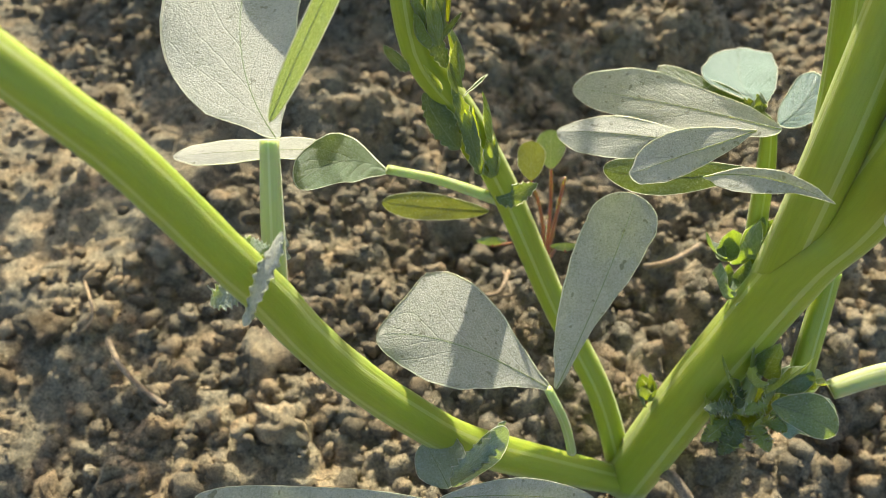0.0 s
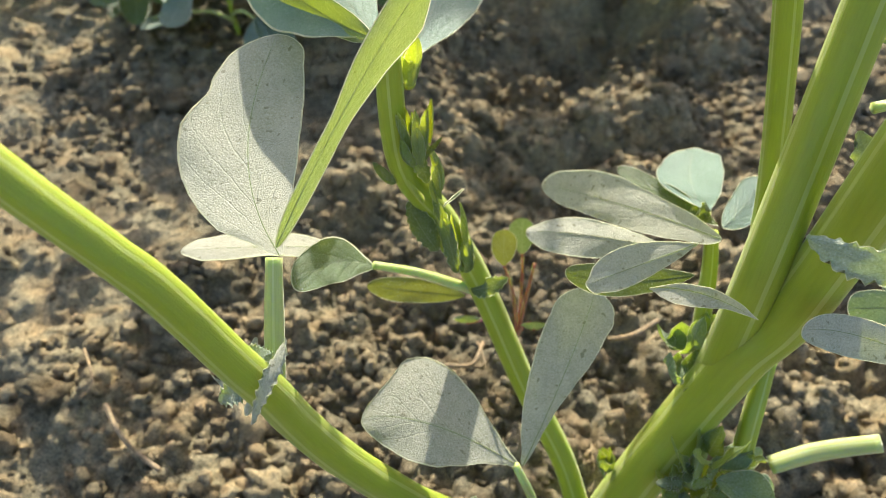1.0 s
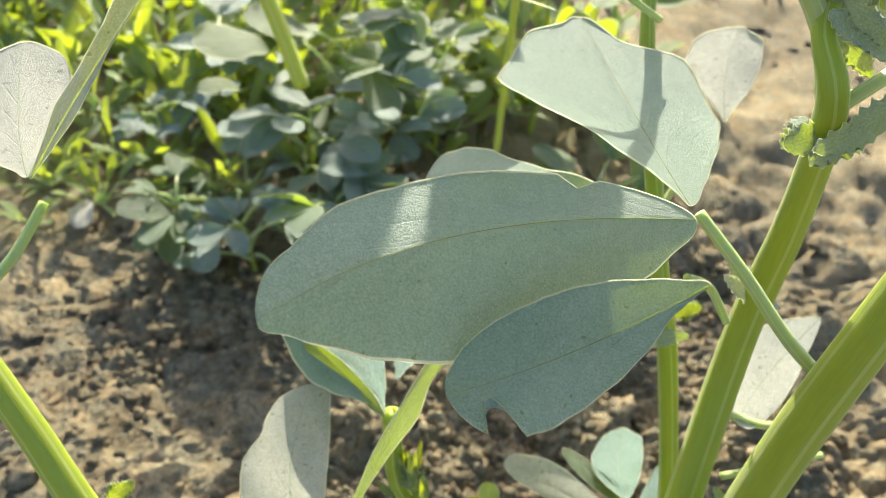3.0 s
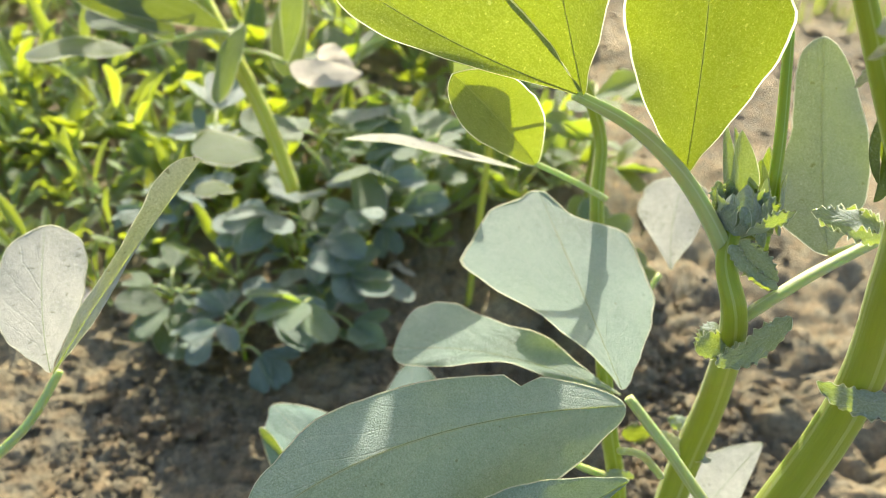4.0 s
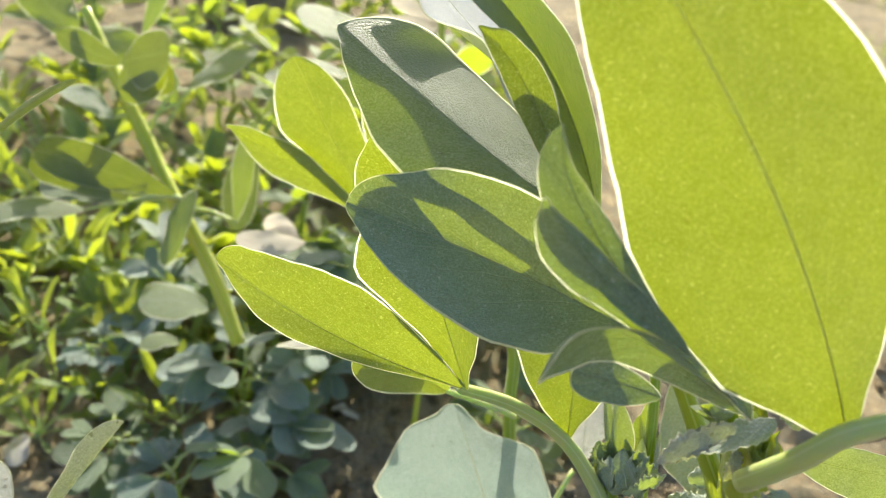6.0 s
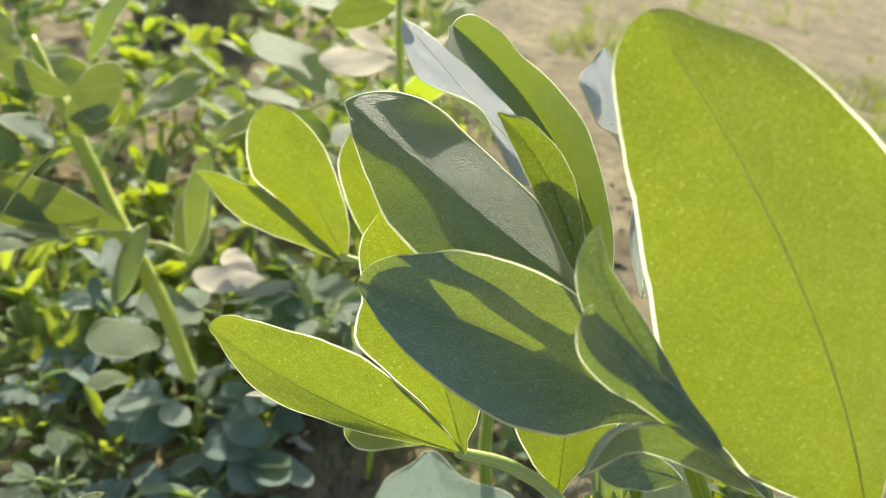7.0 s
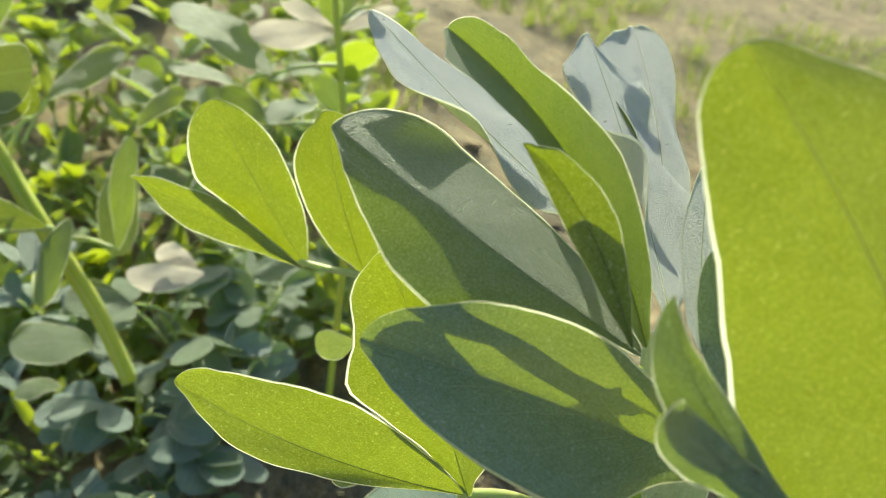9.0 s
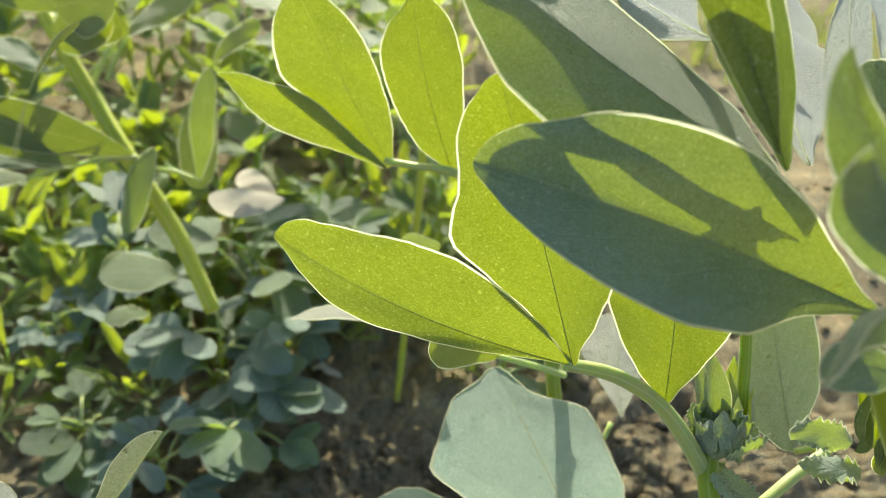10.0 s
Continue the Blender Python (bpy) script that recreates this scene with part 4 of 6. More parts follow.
leaf(bean, (0.2111, 0.2139, 0.0731), (0.1606, 0.2164, 0.0939), (0.1823, 0.2190, 0.0875), (0.1805, 0.2067, 0.0847), (0.1846, 0.2419, 0.0904), M_OLD, seed=6, left=(0.28, 0.48, 0.79, 0.99, 1.00, 0.85, 0.73, 0.65), right=(0.22, 0.43, 0.73, 0.88, 0.97, 1.00, 0.68, 0.54), nu=44, nv=9, wave=0.05)
leaf(bean, (0.2121, 0.2130, 0.0753), (0.2331, 0.2605, 0.1080), (0.2242, 0.2381, 0.0924), (0.2083, 0.2425, 0.0962), (0.2392, 0.2336, 0.0893), M_OLD, seed=7, left=(0.28, 0.47, 0.57, 0.63, 0.71, 0.79, 0.96, 1.00), right=(0.11, 0.11, 0.16, 0.28, 0.44, 0.56, 0.80, 1.00), nu=44, nv=9, wave=0.05)
leaf(bean, (0.0685, 0.2529, 0.3029), (0.0380, 0.3180, 0.3055), (0.0513, 0.2842, 0.3013), (0.0285, 0.2737, 0.2954), (0.0676, 0.2918, 0.3014), M_OLD, seed=15, left=(0.17, 0.33, 0.48, 0.54, 0.66, 0.69, 0.80, 1.00), right=(0.19, 0.34, 0.49, 0.65, 0.75, 0.93, 1.00, 0.87), nu=44, nv=9, wave=0.05)
leaf(bean, (0.0692, 0.2529, 0.3022), (0.1075, 0.2904, 0.3585), (0.0853, 0.2699, 0.3280), (0.0752, 0.2704, 0.3346), (0.0877, 0.2683, 0.3274), M_PALE, seed=16, left=(0.14, 0.19, 0.32, 0.26, 0.26, 0.44, 0.80, 1.00), right=(0.40, 0.70, 1.00, 0.86, 0.37, 0.08, 0.08, 0.08), nu=44, nv=9, wave=0.2)
leaf(bean, (0.1724, 0.4161, 0.3731), (0.1040, 0.4320, 0.4016), (0.1369, 0.4244, 0.3890), (0.1333, 0.4249, 0.3801), (0.1405, 0.4169, 0.4017), M_YOUNG, seed=72, left=(0.31, 0.55, 0.67, 0.81, 1.00, 0.84, 0.57, 0.24), right=(0.26, 0.48, 0.78, 1.00, 0.98, 0.70, 0.65, 0.45), nu=44, nv=9, wave=0.1)
leaf(bean, (0.1734, 0.4163, 0.3739), (0.1341, 0.4267, 0.4390), (0.1510, 0.4221, 0.4095), (0.1325, 0.4309, 0.3969), (0.1638, 0.4227, 0.4171), M_YOUNG, seed=73, left=(0.46, 0.61, 0.65, 0.80, 0.99, 1.00, 1.00, 0.96), right=(0.53, 0.76, 0.88, 0.99, 1.00, 0.93, 0.84, 0.64), nu=44, nv=9, wave=0.1)
leaf(bean, (0.1967, 0.4029, 0.3799), (0.1750, 0.4147, 0.4438), (0.1831, 0.4087, 0.4134), (0.1684, 0.4128, 0.4077), (0.1979, 0.4031, 0.4195), M_YOUNG, seed=74, left=(0.46, 0.84, 0.87, 0.91, 0.95, 1.00, 0.93, 0.57), right=(0.89, 0.74, 0.73, 0.82, 0.95, 0.98, 0.99, 1.00), nu=44, nv=9, wave=0.1)
leaf(bean, (0.1806, 0.1791, 0.0726), (0.1254, 0.1665, 0.1023), (0.1505, 0.1723, 0.0890), (0.1507, 0.1690, 0.0865), (0.1503, 0.1750, 0.0911), M_OLD, seed=38)
leaf(bean, (0.1798, 0.1797, 0.0731), (0.2238, 0.1849, 0.0633), (0.2005, 0.1836, 0.0686), (0.1992, 0.1790, 0.0650), (0.2002, 0.1873, 0.0715), M_OLD, seed=39)
leaf(bean, (0.1835, 0.1880, 0.0605), (0.1968, 0.1982, 0.0806), (0.1901, 0.1929, 0.0710), (0.1884, 0.1946, 0.0724), (0.1964, 0.1932, 0.0711), seed=32)
leaf(bean, (0.1827, 0.1876, 0.0602), (0.1749, 0.2006, 0.0616), (0.1791, 0.1940, 0.0603), (0.1730, 0.1924, 0.0592), (0.1876, 0.1977, 0.0630), seed=33)
leaf(bean, (0.3204, 0.2199, 0.1335), (0.2744, 0.2212, 0.1478), (0.2936, 0.2230, 0.1435), (0.2924, 0.2188, 0.1397), (0.2932, 0.2268, 0.1470), M_OLD, seed=40)
leaf(bean, (0.3297, 0.2571, 0.1156), (0.3118, 0.2556, 0.1141), (0.3208, 0.2560, 0.1146), (0.3212, 0.2512, 0.1105), (0.3186, 0.2605, 0.1183), M_BLUE, seed=83)
leaf(bean, (0.2807, 0.2069, 0.1889), (0.2615, 0.2218, 0.1820), (0.2710, 0.2138, 0.1840), (0.2714, 0.2096, 0.1801), (0.2720, 0.2166, 0.1865), M_LEAF, name="stipule", teeth=0.45, wave=0.25, wide=(0.5, 0.6), nu=33, nv=5, seed=71)
leaf(bean, (0.2899, 0.2830, 0.2530), (0.2703, 0.2900, 0.2594), (0.2782, 0.2864, 0.2561), (0.2770, 0.2837, 0.2534), (0.2795, 0.2883, 0.2580), M_PALE, name="stipule", teeth=0.45, wave=0.35, wide=(0.5, 0.6), nu=33, nv=5, seed=50)
leaf(bean, (0.2578, 0.2943, 0.2183), (0.2701, 0.2946, 0.2245), (0.2629, 0.2952, 0.2224), (0.2635, 0.2924, 0.2197), (0.2612, 0.2976, 0.2247), M_LEAF, name="stipule", teeth=0.45, wave=0.25, wide=(0.5, 0.6), nu=33, nv=5, seed=81)
leaf(bean, (0.0920, 0.1994, 0.2289), (0.1041, 0.2020, 0.2365), (0.0976, 0.2008, 0.2330), (0.0966, 0.1989, 0.2310), (0.0967, 0.2029, 0.2353), M_PALE, name="stipule", teeth=0.45, wave=0.35, wide=(0.5, 0.6), nu=33, nv=5, seed=52)
leaf(bean, (0.0925, 0.1984, 0.2293), (0.0799, 0.1965, 0.2298), (0.0859, 0.1970, 0.2293), (0.0862, 0.1953, 0.2274), (0.0863, 0.1988, 0.2312), M_LEAF, name="stipule", teeth=0.45, wave=0.25, wide=(0.5, 0.6), nu=33, nv=5, seed=91)
leaf(bean, (0.1405, 0.2196, 0.1354), (0.1333, 0.1998, 0.1228), (0.1375, 0.2096, 0.1291), (0.1354, 0.2106, 0.1299), (0.1405, 0.2111, 0.1251), M_PALE, name="stipule", teeth=0.45, wave=0.35, wide=(0.5, 0.6), nu=33, nv=5, seed=54)
leaf(bean, (0.1318, 0.2231, 0.1243), (0.1202, 0.2141, 0.1177), (0.1262, 0.2127, 0.1165), (0.1244, 0.2082, 0.1131), (0.1286, 0.2184, 0.1209), M_PALE, name="stipule", teeth=0.45, wave=0.35, wide=(0.5, 0.6), nu=33, nv=5, seed=55)
leaf(bean, (0.2796, 0.2635, 0.3434), (0.2599, 0.2549, 0.3304), (0.2701, 0.2581, 0.3353), (0.2715, 0.2550, 0.3311), (0.2680, 0.2608, 0.3388), M_LEAF, name="stipule", teeth=0.45, wave=0.25, wide=(0.5, 0.6), nu=33, nv=5, seed=9)
leaf(bean, (0.2699, 0.2694, 0.3288), (0.2586, 0.2666, 0.3243), (0.2644, 0.2677, 0.3260), (0.2638, 0.2643, 0.3214), (0.2635, 0.2710, 0.3305), M_LEAF, name="stipule", teeth=0.45, wave=0.25, wide=(0.5, 0.6), nu=33, nv=5, seed=14)
leaf(bean, (0.2614, 0.2780, 0.3554), (0.2758, 0.2696, 0.3480), (0.2680, 0.2739, 0.3520), (0.2657, 0.2726, 0.3501), (0.2702, 0.2758, 0.3547), M_LEAF, name="stipule", teeth=0.45, wave=0.25, wide=(0.5, 0.6), nu=33, nv=5, seed=68)
leaf(bean, (0.3128, 0.2892, 0.3567), (0.2892, 0.2887, 0.3614), (0.3012, 0.2895, 0.3602), (0.3005, 0.2858, 0.3551), (0.3018, 0.2929, 0.3649), M_LEAF, name="stipule", teeth=0.45, wave=0.25, wide=(0.5, 0.6), nu=33, nv=5, seed=74)
leaf(bean, (0.2709, 0.2343, 0.3996), (0.2779, 0.2223, 0.3835), (0.2757, 0.2286, 0.3921), (0.2710, 0.2285, 0.3916), (0.2799, 0.2292, 0.3930), M_LEAF, name="stipule", teeth=0.45, wave=0.25, wide=(0.5, 0.6), nu=33, nv=5, seed=80)
leaf(bean, (0.2985, 0.2287, 0.3509), (0.2714, 0.2305, 0.3519), (0.2837, 0.2281, 0.3492), (0.2835, 0.2252, 0.3453), (0.2840, 0.2301, 0.3521), M_LEAF, name="stipule", teeth=0.45, wave=0.25, wide=(0.5, 0.6), nu=33, nv=5, seed=86)
leaf(bean, (0.2510, 0.2161, 0.4495), (0.2374, 0.2124, 0.4421), (0.2438, 0.2146, 0.4462), (0.2441, 0.2130, 0.4437), (0.2434, 0.2162, 0.4488), M_PALE, name="stipule", teeth=0.5, wave=0.35, wide=(0.5, 0.6), nu=33, nv=5, seed=14)
leaf(bean, (0.2577, 0.2070, 0.4413), (0.2478, 0.2009, 0.4343), (0.2527, 0.2040, 0.4381), (0.2495, 0.2050, 0.4394), (0.2554, 0.2025, 0.4360), M_PALE, name="stipule", teeth=0.5, wave=0.35, wide=(0.5, 0.6), nu=33, nv=5, seed=15)
leaf(bean, (0.2394, 0.2240, 0.4476), (0.2201, 0.2208, 0.4536), (0.2292, 0.2225, 0.4513), (0.2292, 0.2201, 0.4476), (0.2293, 0.2243, 0.4542), M_FOLDED, seed=67, wave=0.2)
leaf(bean, (0.2948, 0.2599, 0.4036), (0.3299, 0.2563, 0.4018), (0.3117, 0.2577, 0.4020), (0.3126, 0.2538, 0.3956), (0.3110, 0.2608, 0.4071), seed=41)
leaf(bean_left, (-0.0145, 0.6110, 0.2575), (-0.0724, 0.6054, 0.2688), (-0.0440, 0.6106, 0.2681), (-0.0371, 0.5817, 0.2639), (-0.0448, 0.6211, 0.2831), M_YOUNG, nu=14, nv=5, seed=18)
leaf(bean_left, (-0.0116, 0.6017, 0.2608), (-0.0659, 0.5794, 0.2943), (-0.0417, 0.5919, 0.2828), (-0.0422, 0.5837, 0.2709), (-0.0432, 0.5998, 0.2943), M_YOUNG, nu=14, nv=5, seed=22)
leaf(bean_left, (0.0502, 0.7474, 0.2586), (0.0471, 0.6811, 0.1980), (0.0438, 0.7141, 0.2285), (0.0282, 0.7131, 0.2228), (0.0609, 0.7123, 0.2307), M_YOUNG, nu=14, nv=5, seed=26)
leaf(bean_left, (0.1148, 0.2221, 0.4774), (0.0940, 0.3152, 0.4601), (0.1003, 0.2739, 0.4679), (0.0992, 0.2725, 0.4656), (0.1005, 0.2748, 0.4693), M_YOUNG, nu=14, nv=5, seed=29)
leaf(bean_left, (-0.0370, 0.6624, 0.3247), (0.0162, 0.6360, 0.3398), (-0.0114, 0.6526, 0.3400), (-0.0098, 0.6439, 0.3252), (-0.0130, 0.6613, 0.3547), M_YOUNG, nu=14, nv=5, seed=34)
leaf(bean_left, (-0.0385, 0.6645, 0.3147), (0.0160, 0.6181, 0.3581), (-0.0089, 0.6364, 0.3348), (-0.0156, 0.6408, 0.3406), (-0.0017, 0.6298, 0.3258), M_YOUNG, nu=14, nv=5, seed=38)
leaf(bean_left, (-0.0286, 0.6556, 0.3442), (0.0216, 0.6105, 0.3726), (-0.0016, 0.6307, 0.3596), (-0.0000, 0.6186, 0.3394), (-0.0029, 0.6397, 0.3747), M_YOUNG, nu=14, nv=5, seed=42)
leaf(bean_left, (-0.0284, 0.6545, 0.3425), (-0.0780, 0.6658, 0.3555), (-0.0542, 0.6600, 0.3487), (-0.0552, 0.6554, 0.3407), (-0.0535, 0.6660, 0.3588), M_YOUNG, nu=14, nv=5, seed=46)
leaf(bean_left, (0.0187, 0.6152, 0.2621), (-0.0598, 0.5762, 0.3048), (-0.0325, 0.5954, 0.2873), (-0.0348, 0.5883, 0.2750), (-0.0305, 0.6035, 0.3013), M_YOUNG, nu=14, nv=5, seed=50)
leaf(bean_far, (0.2029, 0.6950, 0.3922), (0.1393, 0.7024, 0.3807), (0.1703, 0.6977, 0.3845), (0.1713, 0.6924, 0.3755), (0.1734, 0.7026, 0.3942), M_DRY, "pale withered leaflet", wave=0.2, seed=50)
leaf(bean_far, (0.2011, 0.6941, 0.3900), (0.1597, 0.7114, 0.4046), (0.1779, 0.7041, 0.3987), (0.1734, 0.7026, 0.3942), (0.1829, 0.7056, 0.4033), M_DRY, "pale withered leaflet", wave=0.2, seed=55)
leaf(bean_far, (0.2029, 0.6950, 0.3922), (0.2426, 0.6976, 0.4122), (0.2227, 0.6968, 0.4031), (0.2233, 0.6936, 0.3977), (0.2241, 0.6998, 0.4089), M_DRY, "pale withered leaflet", wave=0.2, seed=60)
leaf(bean_far, (0.1903, 0.6537, 0.4384), (0.1470, 0.6550, 0.4241), (0.1685, 0.6553, 0.4329), (0.1697, 0.6487, 0.4216), (0.1676, 0.6601, 0.4409), M_YOUNG, seed=62)
leaf(bean_left, (0.1216, 0.5824, 0.2540), (0.0740, 0.5701, 0.2586), (0.0969, 0.5738, 0.2543), (0.0955, 0.5687, 0.2466), (0.0984, 0.5789, 0.2620), M_DRY, "pale withered leaflet", wave=0.2, seed=1)
leaf(bean_left, (0.1153, 0.5921, 0.2486), (0.0894, 0.5948, 0.2629), (0.1022, 0.5941, 0.2576), (0.0970, 0.5904, 0.2507), (0.1076, 0.5968, 0.2629), M_DRY, "pale withered leaflet", wave=0.2, seed=6)
leaf(bean, (0.1962, 0.4016, 0.3461), (0.1795, 0.4047, 0.3452), (0.1878, 0.4023, 0.3441), (0.1873, 0.3989, 0.3380), (0.1872, 0.4053, 0.3492), seed=23)
leaf(bean, (0.2160, 0.4091, 0.2951), (0.1353, 0.3956, 0.3093), (0.1727, 0.4035, 0.3057), (0.1741, 0.3964, 0.3072), (0.1702, 0.4147, 0.3024), M_OLD, seed=41, left=(0.58, 0.96, 1.00, 0.79, 0.59, 0.50, 0.67, 0.40), right=(0.25, 0.55, 0.59, 0.78, 1.00, 1.00, 0.94, 0.50), nu=44, nv=9, wave=0.05)
leaf(bean, (0.1610, 0.2738, 0.1896), (0.1047, 0.3353, 0.1801), (0.1384, 0.3026, 0.1796), (0.1389, 0.2981, 0.1752), (0.1420, 0.2988, 0.1872), M_YOUNG, seed=63, wave=0.3, nu=36)
leaf(bean, (0.2135, 0.3481, 0.3343), (0.1776, 0.2952, 0.3911), (0.1927, 0.3203, 0.3674), (0.1890, 0.3152, 0.3601), (0.2032, 0.3153, 0.3781), M_YOUNG, seed=71)
leaf(bean, (0.1804, 0.2605, 0.1229), (0.1699, 0.2685, 0.1357), (0.1743, 0.2644, 0.1295), (0.1718, 0.2618, 0.1276), (0.1780, 0.2677, 0.1320), M_YOUNG, name="stipule", teeth=0.4, wave=0.3, wide=(0.5, 0.7), nu=27, nv=4, seed=47)
leaf(bean, (0.1868, 0.2566, 0.1172), (0.1778, 0.2669, 0.1405), (0.1830, 0.2614, 0.1293), (0.1803, 0.2603, 0.1285), (0.1857, 0.2624, 0.1300), M_YOUNG, name="stipule", teeth=0.4, wave=0.3, wide=(0.5, 0.7), nu=27, nv=4, seed=52)
leaf(bean, (0.1813, 0.2647, 0.1388), (0.1871, 0.2679, 0.1436), (0.1841, 0.2661, 0.1412), (0.1831, 0.2651, 0.1404), (0.1845, 0.2672, 0.1420), M_YOUNG, name="stipule", teeth=0.4, wave=0.3, wide=(0.5, 0.7), nu=27, nv=4, seed=57)
leaf(bean, (0.1734, 0.2683, 0.1519), (0.1796, 0.2736, 0.1583), (0.1763, 0.2710, 0.1553), (0.1751, 0.2709, 0.1552), (0.1773, 0.2705, 0.1548), M_YOUNG, name="stipule", teeth=0.4, wave=0.3, wide=(0.5, 0.7), nu=27, nv=4, seed=62)
leaf(bean, (0.1925, 0.2650, 0.0982), (0.2047, 0.2666, 0.1042), (0.1982, 0.2648, 0.1007), (0.1973, 0.2610, 0.0978), (0.1980, 0.2679, 0.1031), M_YOUNG, name="stipule", teeth=0.4, wave=0.3, wide=(0.5, 0.7), nu=27, nv=4, seed=67)
leaf(bean, (0.1665, 0.2676, 0.1440), (0.1595, 0.2709, 0.1492), (0.1628, 0.2690, 0.1465), (0.1614, 0.2676, 0.1455), (0.1642, 0.2701, 0.1473), M_YOUNG, name="stipule", teeth=0.4, wave=0.3, wide=(0.5, 0.7), nu=27, nv=4, seed=72)
leaf(bean, (0.1762, 0.2671, 0.1458), (0.1692, 0.2732, 0.1583), (0.1728, 0.2700, 0.1523), (0.1705, 0.2688, 0.1514), (0.1751, 0.2713, 0.1533), M_YOUNG, name="stipule", teeth=0.4, wave=0.3, wide=(0.5, 0.7), nu=27, nv=4, seed=77)
leaf(bean, (0.2522, 0.2147, 0.4522), (0.2427, 0.2664, 0.4835), (0.2435, 0.2425, 0.4671), (0.2338, 0.2419, 0.4695), (0.2492, 0.2399, 0.4692), M_FOLDED, seed=68, wave=0.15, nu=36)

# leaves of the two slender stems behind
leaf(bean_left, (-0.0010, 0.6963, 0.3181), (-0.0778, 0.7174, 0.3444), (-0.0399, 0.7089, 0.3346), (-0.0458, 0.6959, 0.3279), (-0.0340, 0.7219, 0.3413), M_FIELD, nu=20, nv=5, wave=0.14, wide=(0.7, 0.5), seed=300, hem=0.0004)
stalk("petiole", bean_left, [(-0.0205, 0.6761, 0.2815, 0.0022), (-0.0111, 0.6877, 0.3024, 0.0018), (-0.0010, 0.6963, 0.3181, 0.0013)], M_PETIOLE, sides=8)
leaf(bean_left, (-0.0232, 0.6299, 0.2425), (-0.0878, 0.6323, 0.2780), (-0.0560, 0.6331, 0.2636), (-0.0623, 0.6184, 0.2574), (-0.0496, 0.6478, 0.2699), M_FIELD, nu=20, nv=5, wave=0.14, wide=(0.7, 0.5), seed=301, hem=0.0004)
stalk("petiole", bean_left, [(0.0173, 0.6320, 0.2509, 0.0022), (-0.0033, 0.6324, 0.2492, 0.0018), (-0.0232, 0.6299, 0.2425, 0.0013)], M_PETIOLE, sides=8)
leaf(bean_left, (-0.0590, 0.6353, 0.2277), (-0.1250, 0.6055, 0.2282), (-0.0925, 0.6225, 0.2313), (-0.0913, 0.6114, 0.2280), (-0.0936, 0.6335, 0.2346), M_FIELD, nu=20, nv=5, wave=0.14, wide=(0.7, 0.5), seed=302, hem=0.0004)
stalk("petiole", bean_left, [(0.0144, 0.6409, 0.2460, 0.0022), (-0.0227, 0.6396, 0.2394, 0.0018), (-0.0590, 0.6353, 0.2277, 0.0013)], M_PETIOLE, sides=8)
leaf(bean_left, (-0.0856, 0.7125, 0.3352), (-0.1313, 0.7364, 0.3700), (-0.1090, 0.7265, 0.3560), (-0.1204, 0.7141, 0.3495), (-0.0975, 0.7390, 0.3625), M_FIELD, nu=20, nv=5, wave=0.14, wide=(0.7, 0.5), seed=303, hem=0.0004)
stalk("petiole", bean_left, [(-0.0448, 0.7001, 0.3192, 0.0022), (-0.0656, 0.7079, 0.3297, 0.0018), (-0.0856, 0.7125, 0.3352, 0.0013)], M_PETIOLE, sides=8)
leaf(bean_left, (-0.0573, 0.7005, 0.2790), (-0.1120, 0.7326, 0.2872), (-0.0852, 0.7186, 0.2865), (-0.0890, 0.7090, 0.2832), (-0.0813, 0.7282, 0.2898), M_BACK, nu=20, nv=5, wave=0.14, wide=(0.7, 0.5), seed=304, hem=0.0004)
stalk("petiole", bean_left, [(-0.0343, 0.7007, 0.2821, 0.0022), (-0.0462, 0.7021, 0.2831, 0.0018), (-0.0573, 0.7005, 0.2790, 0.0013)], M_PETIOLE, sides=8)
leaf(bean_far, (0.1571, 0.7476, 0.3356), (0.0759, 0.8095, 0.3638), (0.1163, 0.7806, 0.3532), (0.1048, 0.7641, 0.3466), (0.1277, 0.7970, 0.3597), M_FIELD, nu=20, nv=5, wave=0.14, wide=(0.7, 0.5), seed=305, hem=0.0004)
stalk("petiole", bean_far, [(0.2114, 0.7418, 0.3507, 0.0022), (0.1841, 0.7462, 0.3457, 0.0018), (0.1571, 0.7476, 0.3356, 0.0013)], M_PETIOLE, sides=8)
leaf(bean_far, (0.2065, 0.8373, 0.3900), (0.1010, 0.8430, 0.3921), (0.1535, 0.8422, 0.3945), (0.1496, 0.8259, 0.3888), (0.1575, 0.8585, 0.4001), M_FIELD, nu=20, nv=5, wave=0.14, wide=(0.7, 0.5), seed=306, hem=0.0004)
stalk("petiole", bean_far, [(0.2123, 0.8326, 0.3845, 0.0022), (0.2092, 0.8365, 0.3898, 0.0018), (0.2065, 0.8373, 0.3900, 0.0013)], M_PETIOLE, sides=8)
leaf(bean_far, (0.2388, 0.8231, 0.3805), (0.2773, 0.8627, 0.4253), (0.2579, 0.8450, 0.4063), (0.2669, 0.8336, 0.4043), (0.2488, 0.8563, 0.4083), M_FIELD, nu=20, nv=5, wave=0.14, wide=(0.7, 0.5), seed=307, hem=0.0004)
stalk("petiole", bean_far, [(0.2164, 0.8207, 0.3660, 0.0022), (0.2275, 0.8234, 0.3758, 0.0018), (0.2388, 0.8231, 0.3805, 0.0013)], M_PETIOLE, sides=8)
leaf(bean_far, (0.1310, 0.7660, 0.3144), (0.0748, 0.7839, 0.3194), (0.1027, 0.7770, 0.3203), (0.0995, 0.7675, 0.3185), (0.1058, 0.7864, 0.3221), M_BACK, nu=20, nv=5, wave=0.14, wide=(0.7, 0.5), seed=308, hem=0.0004)
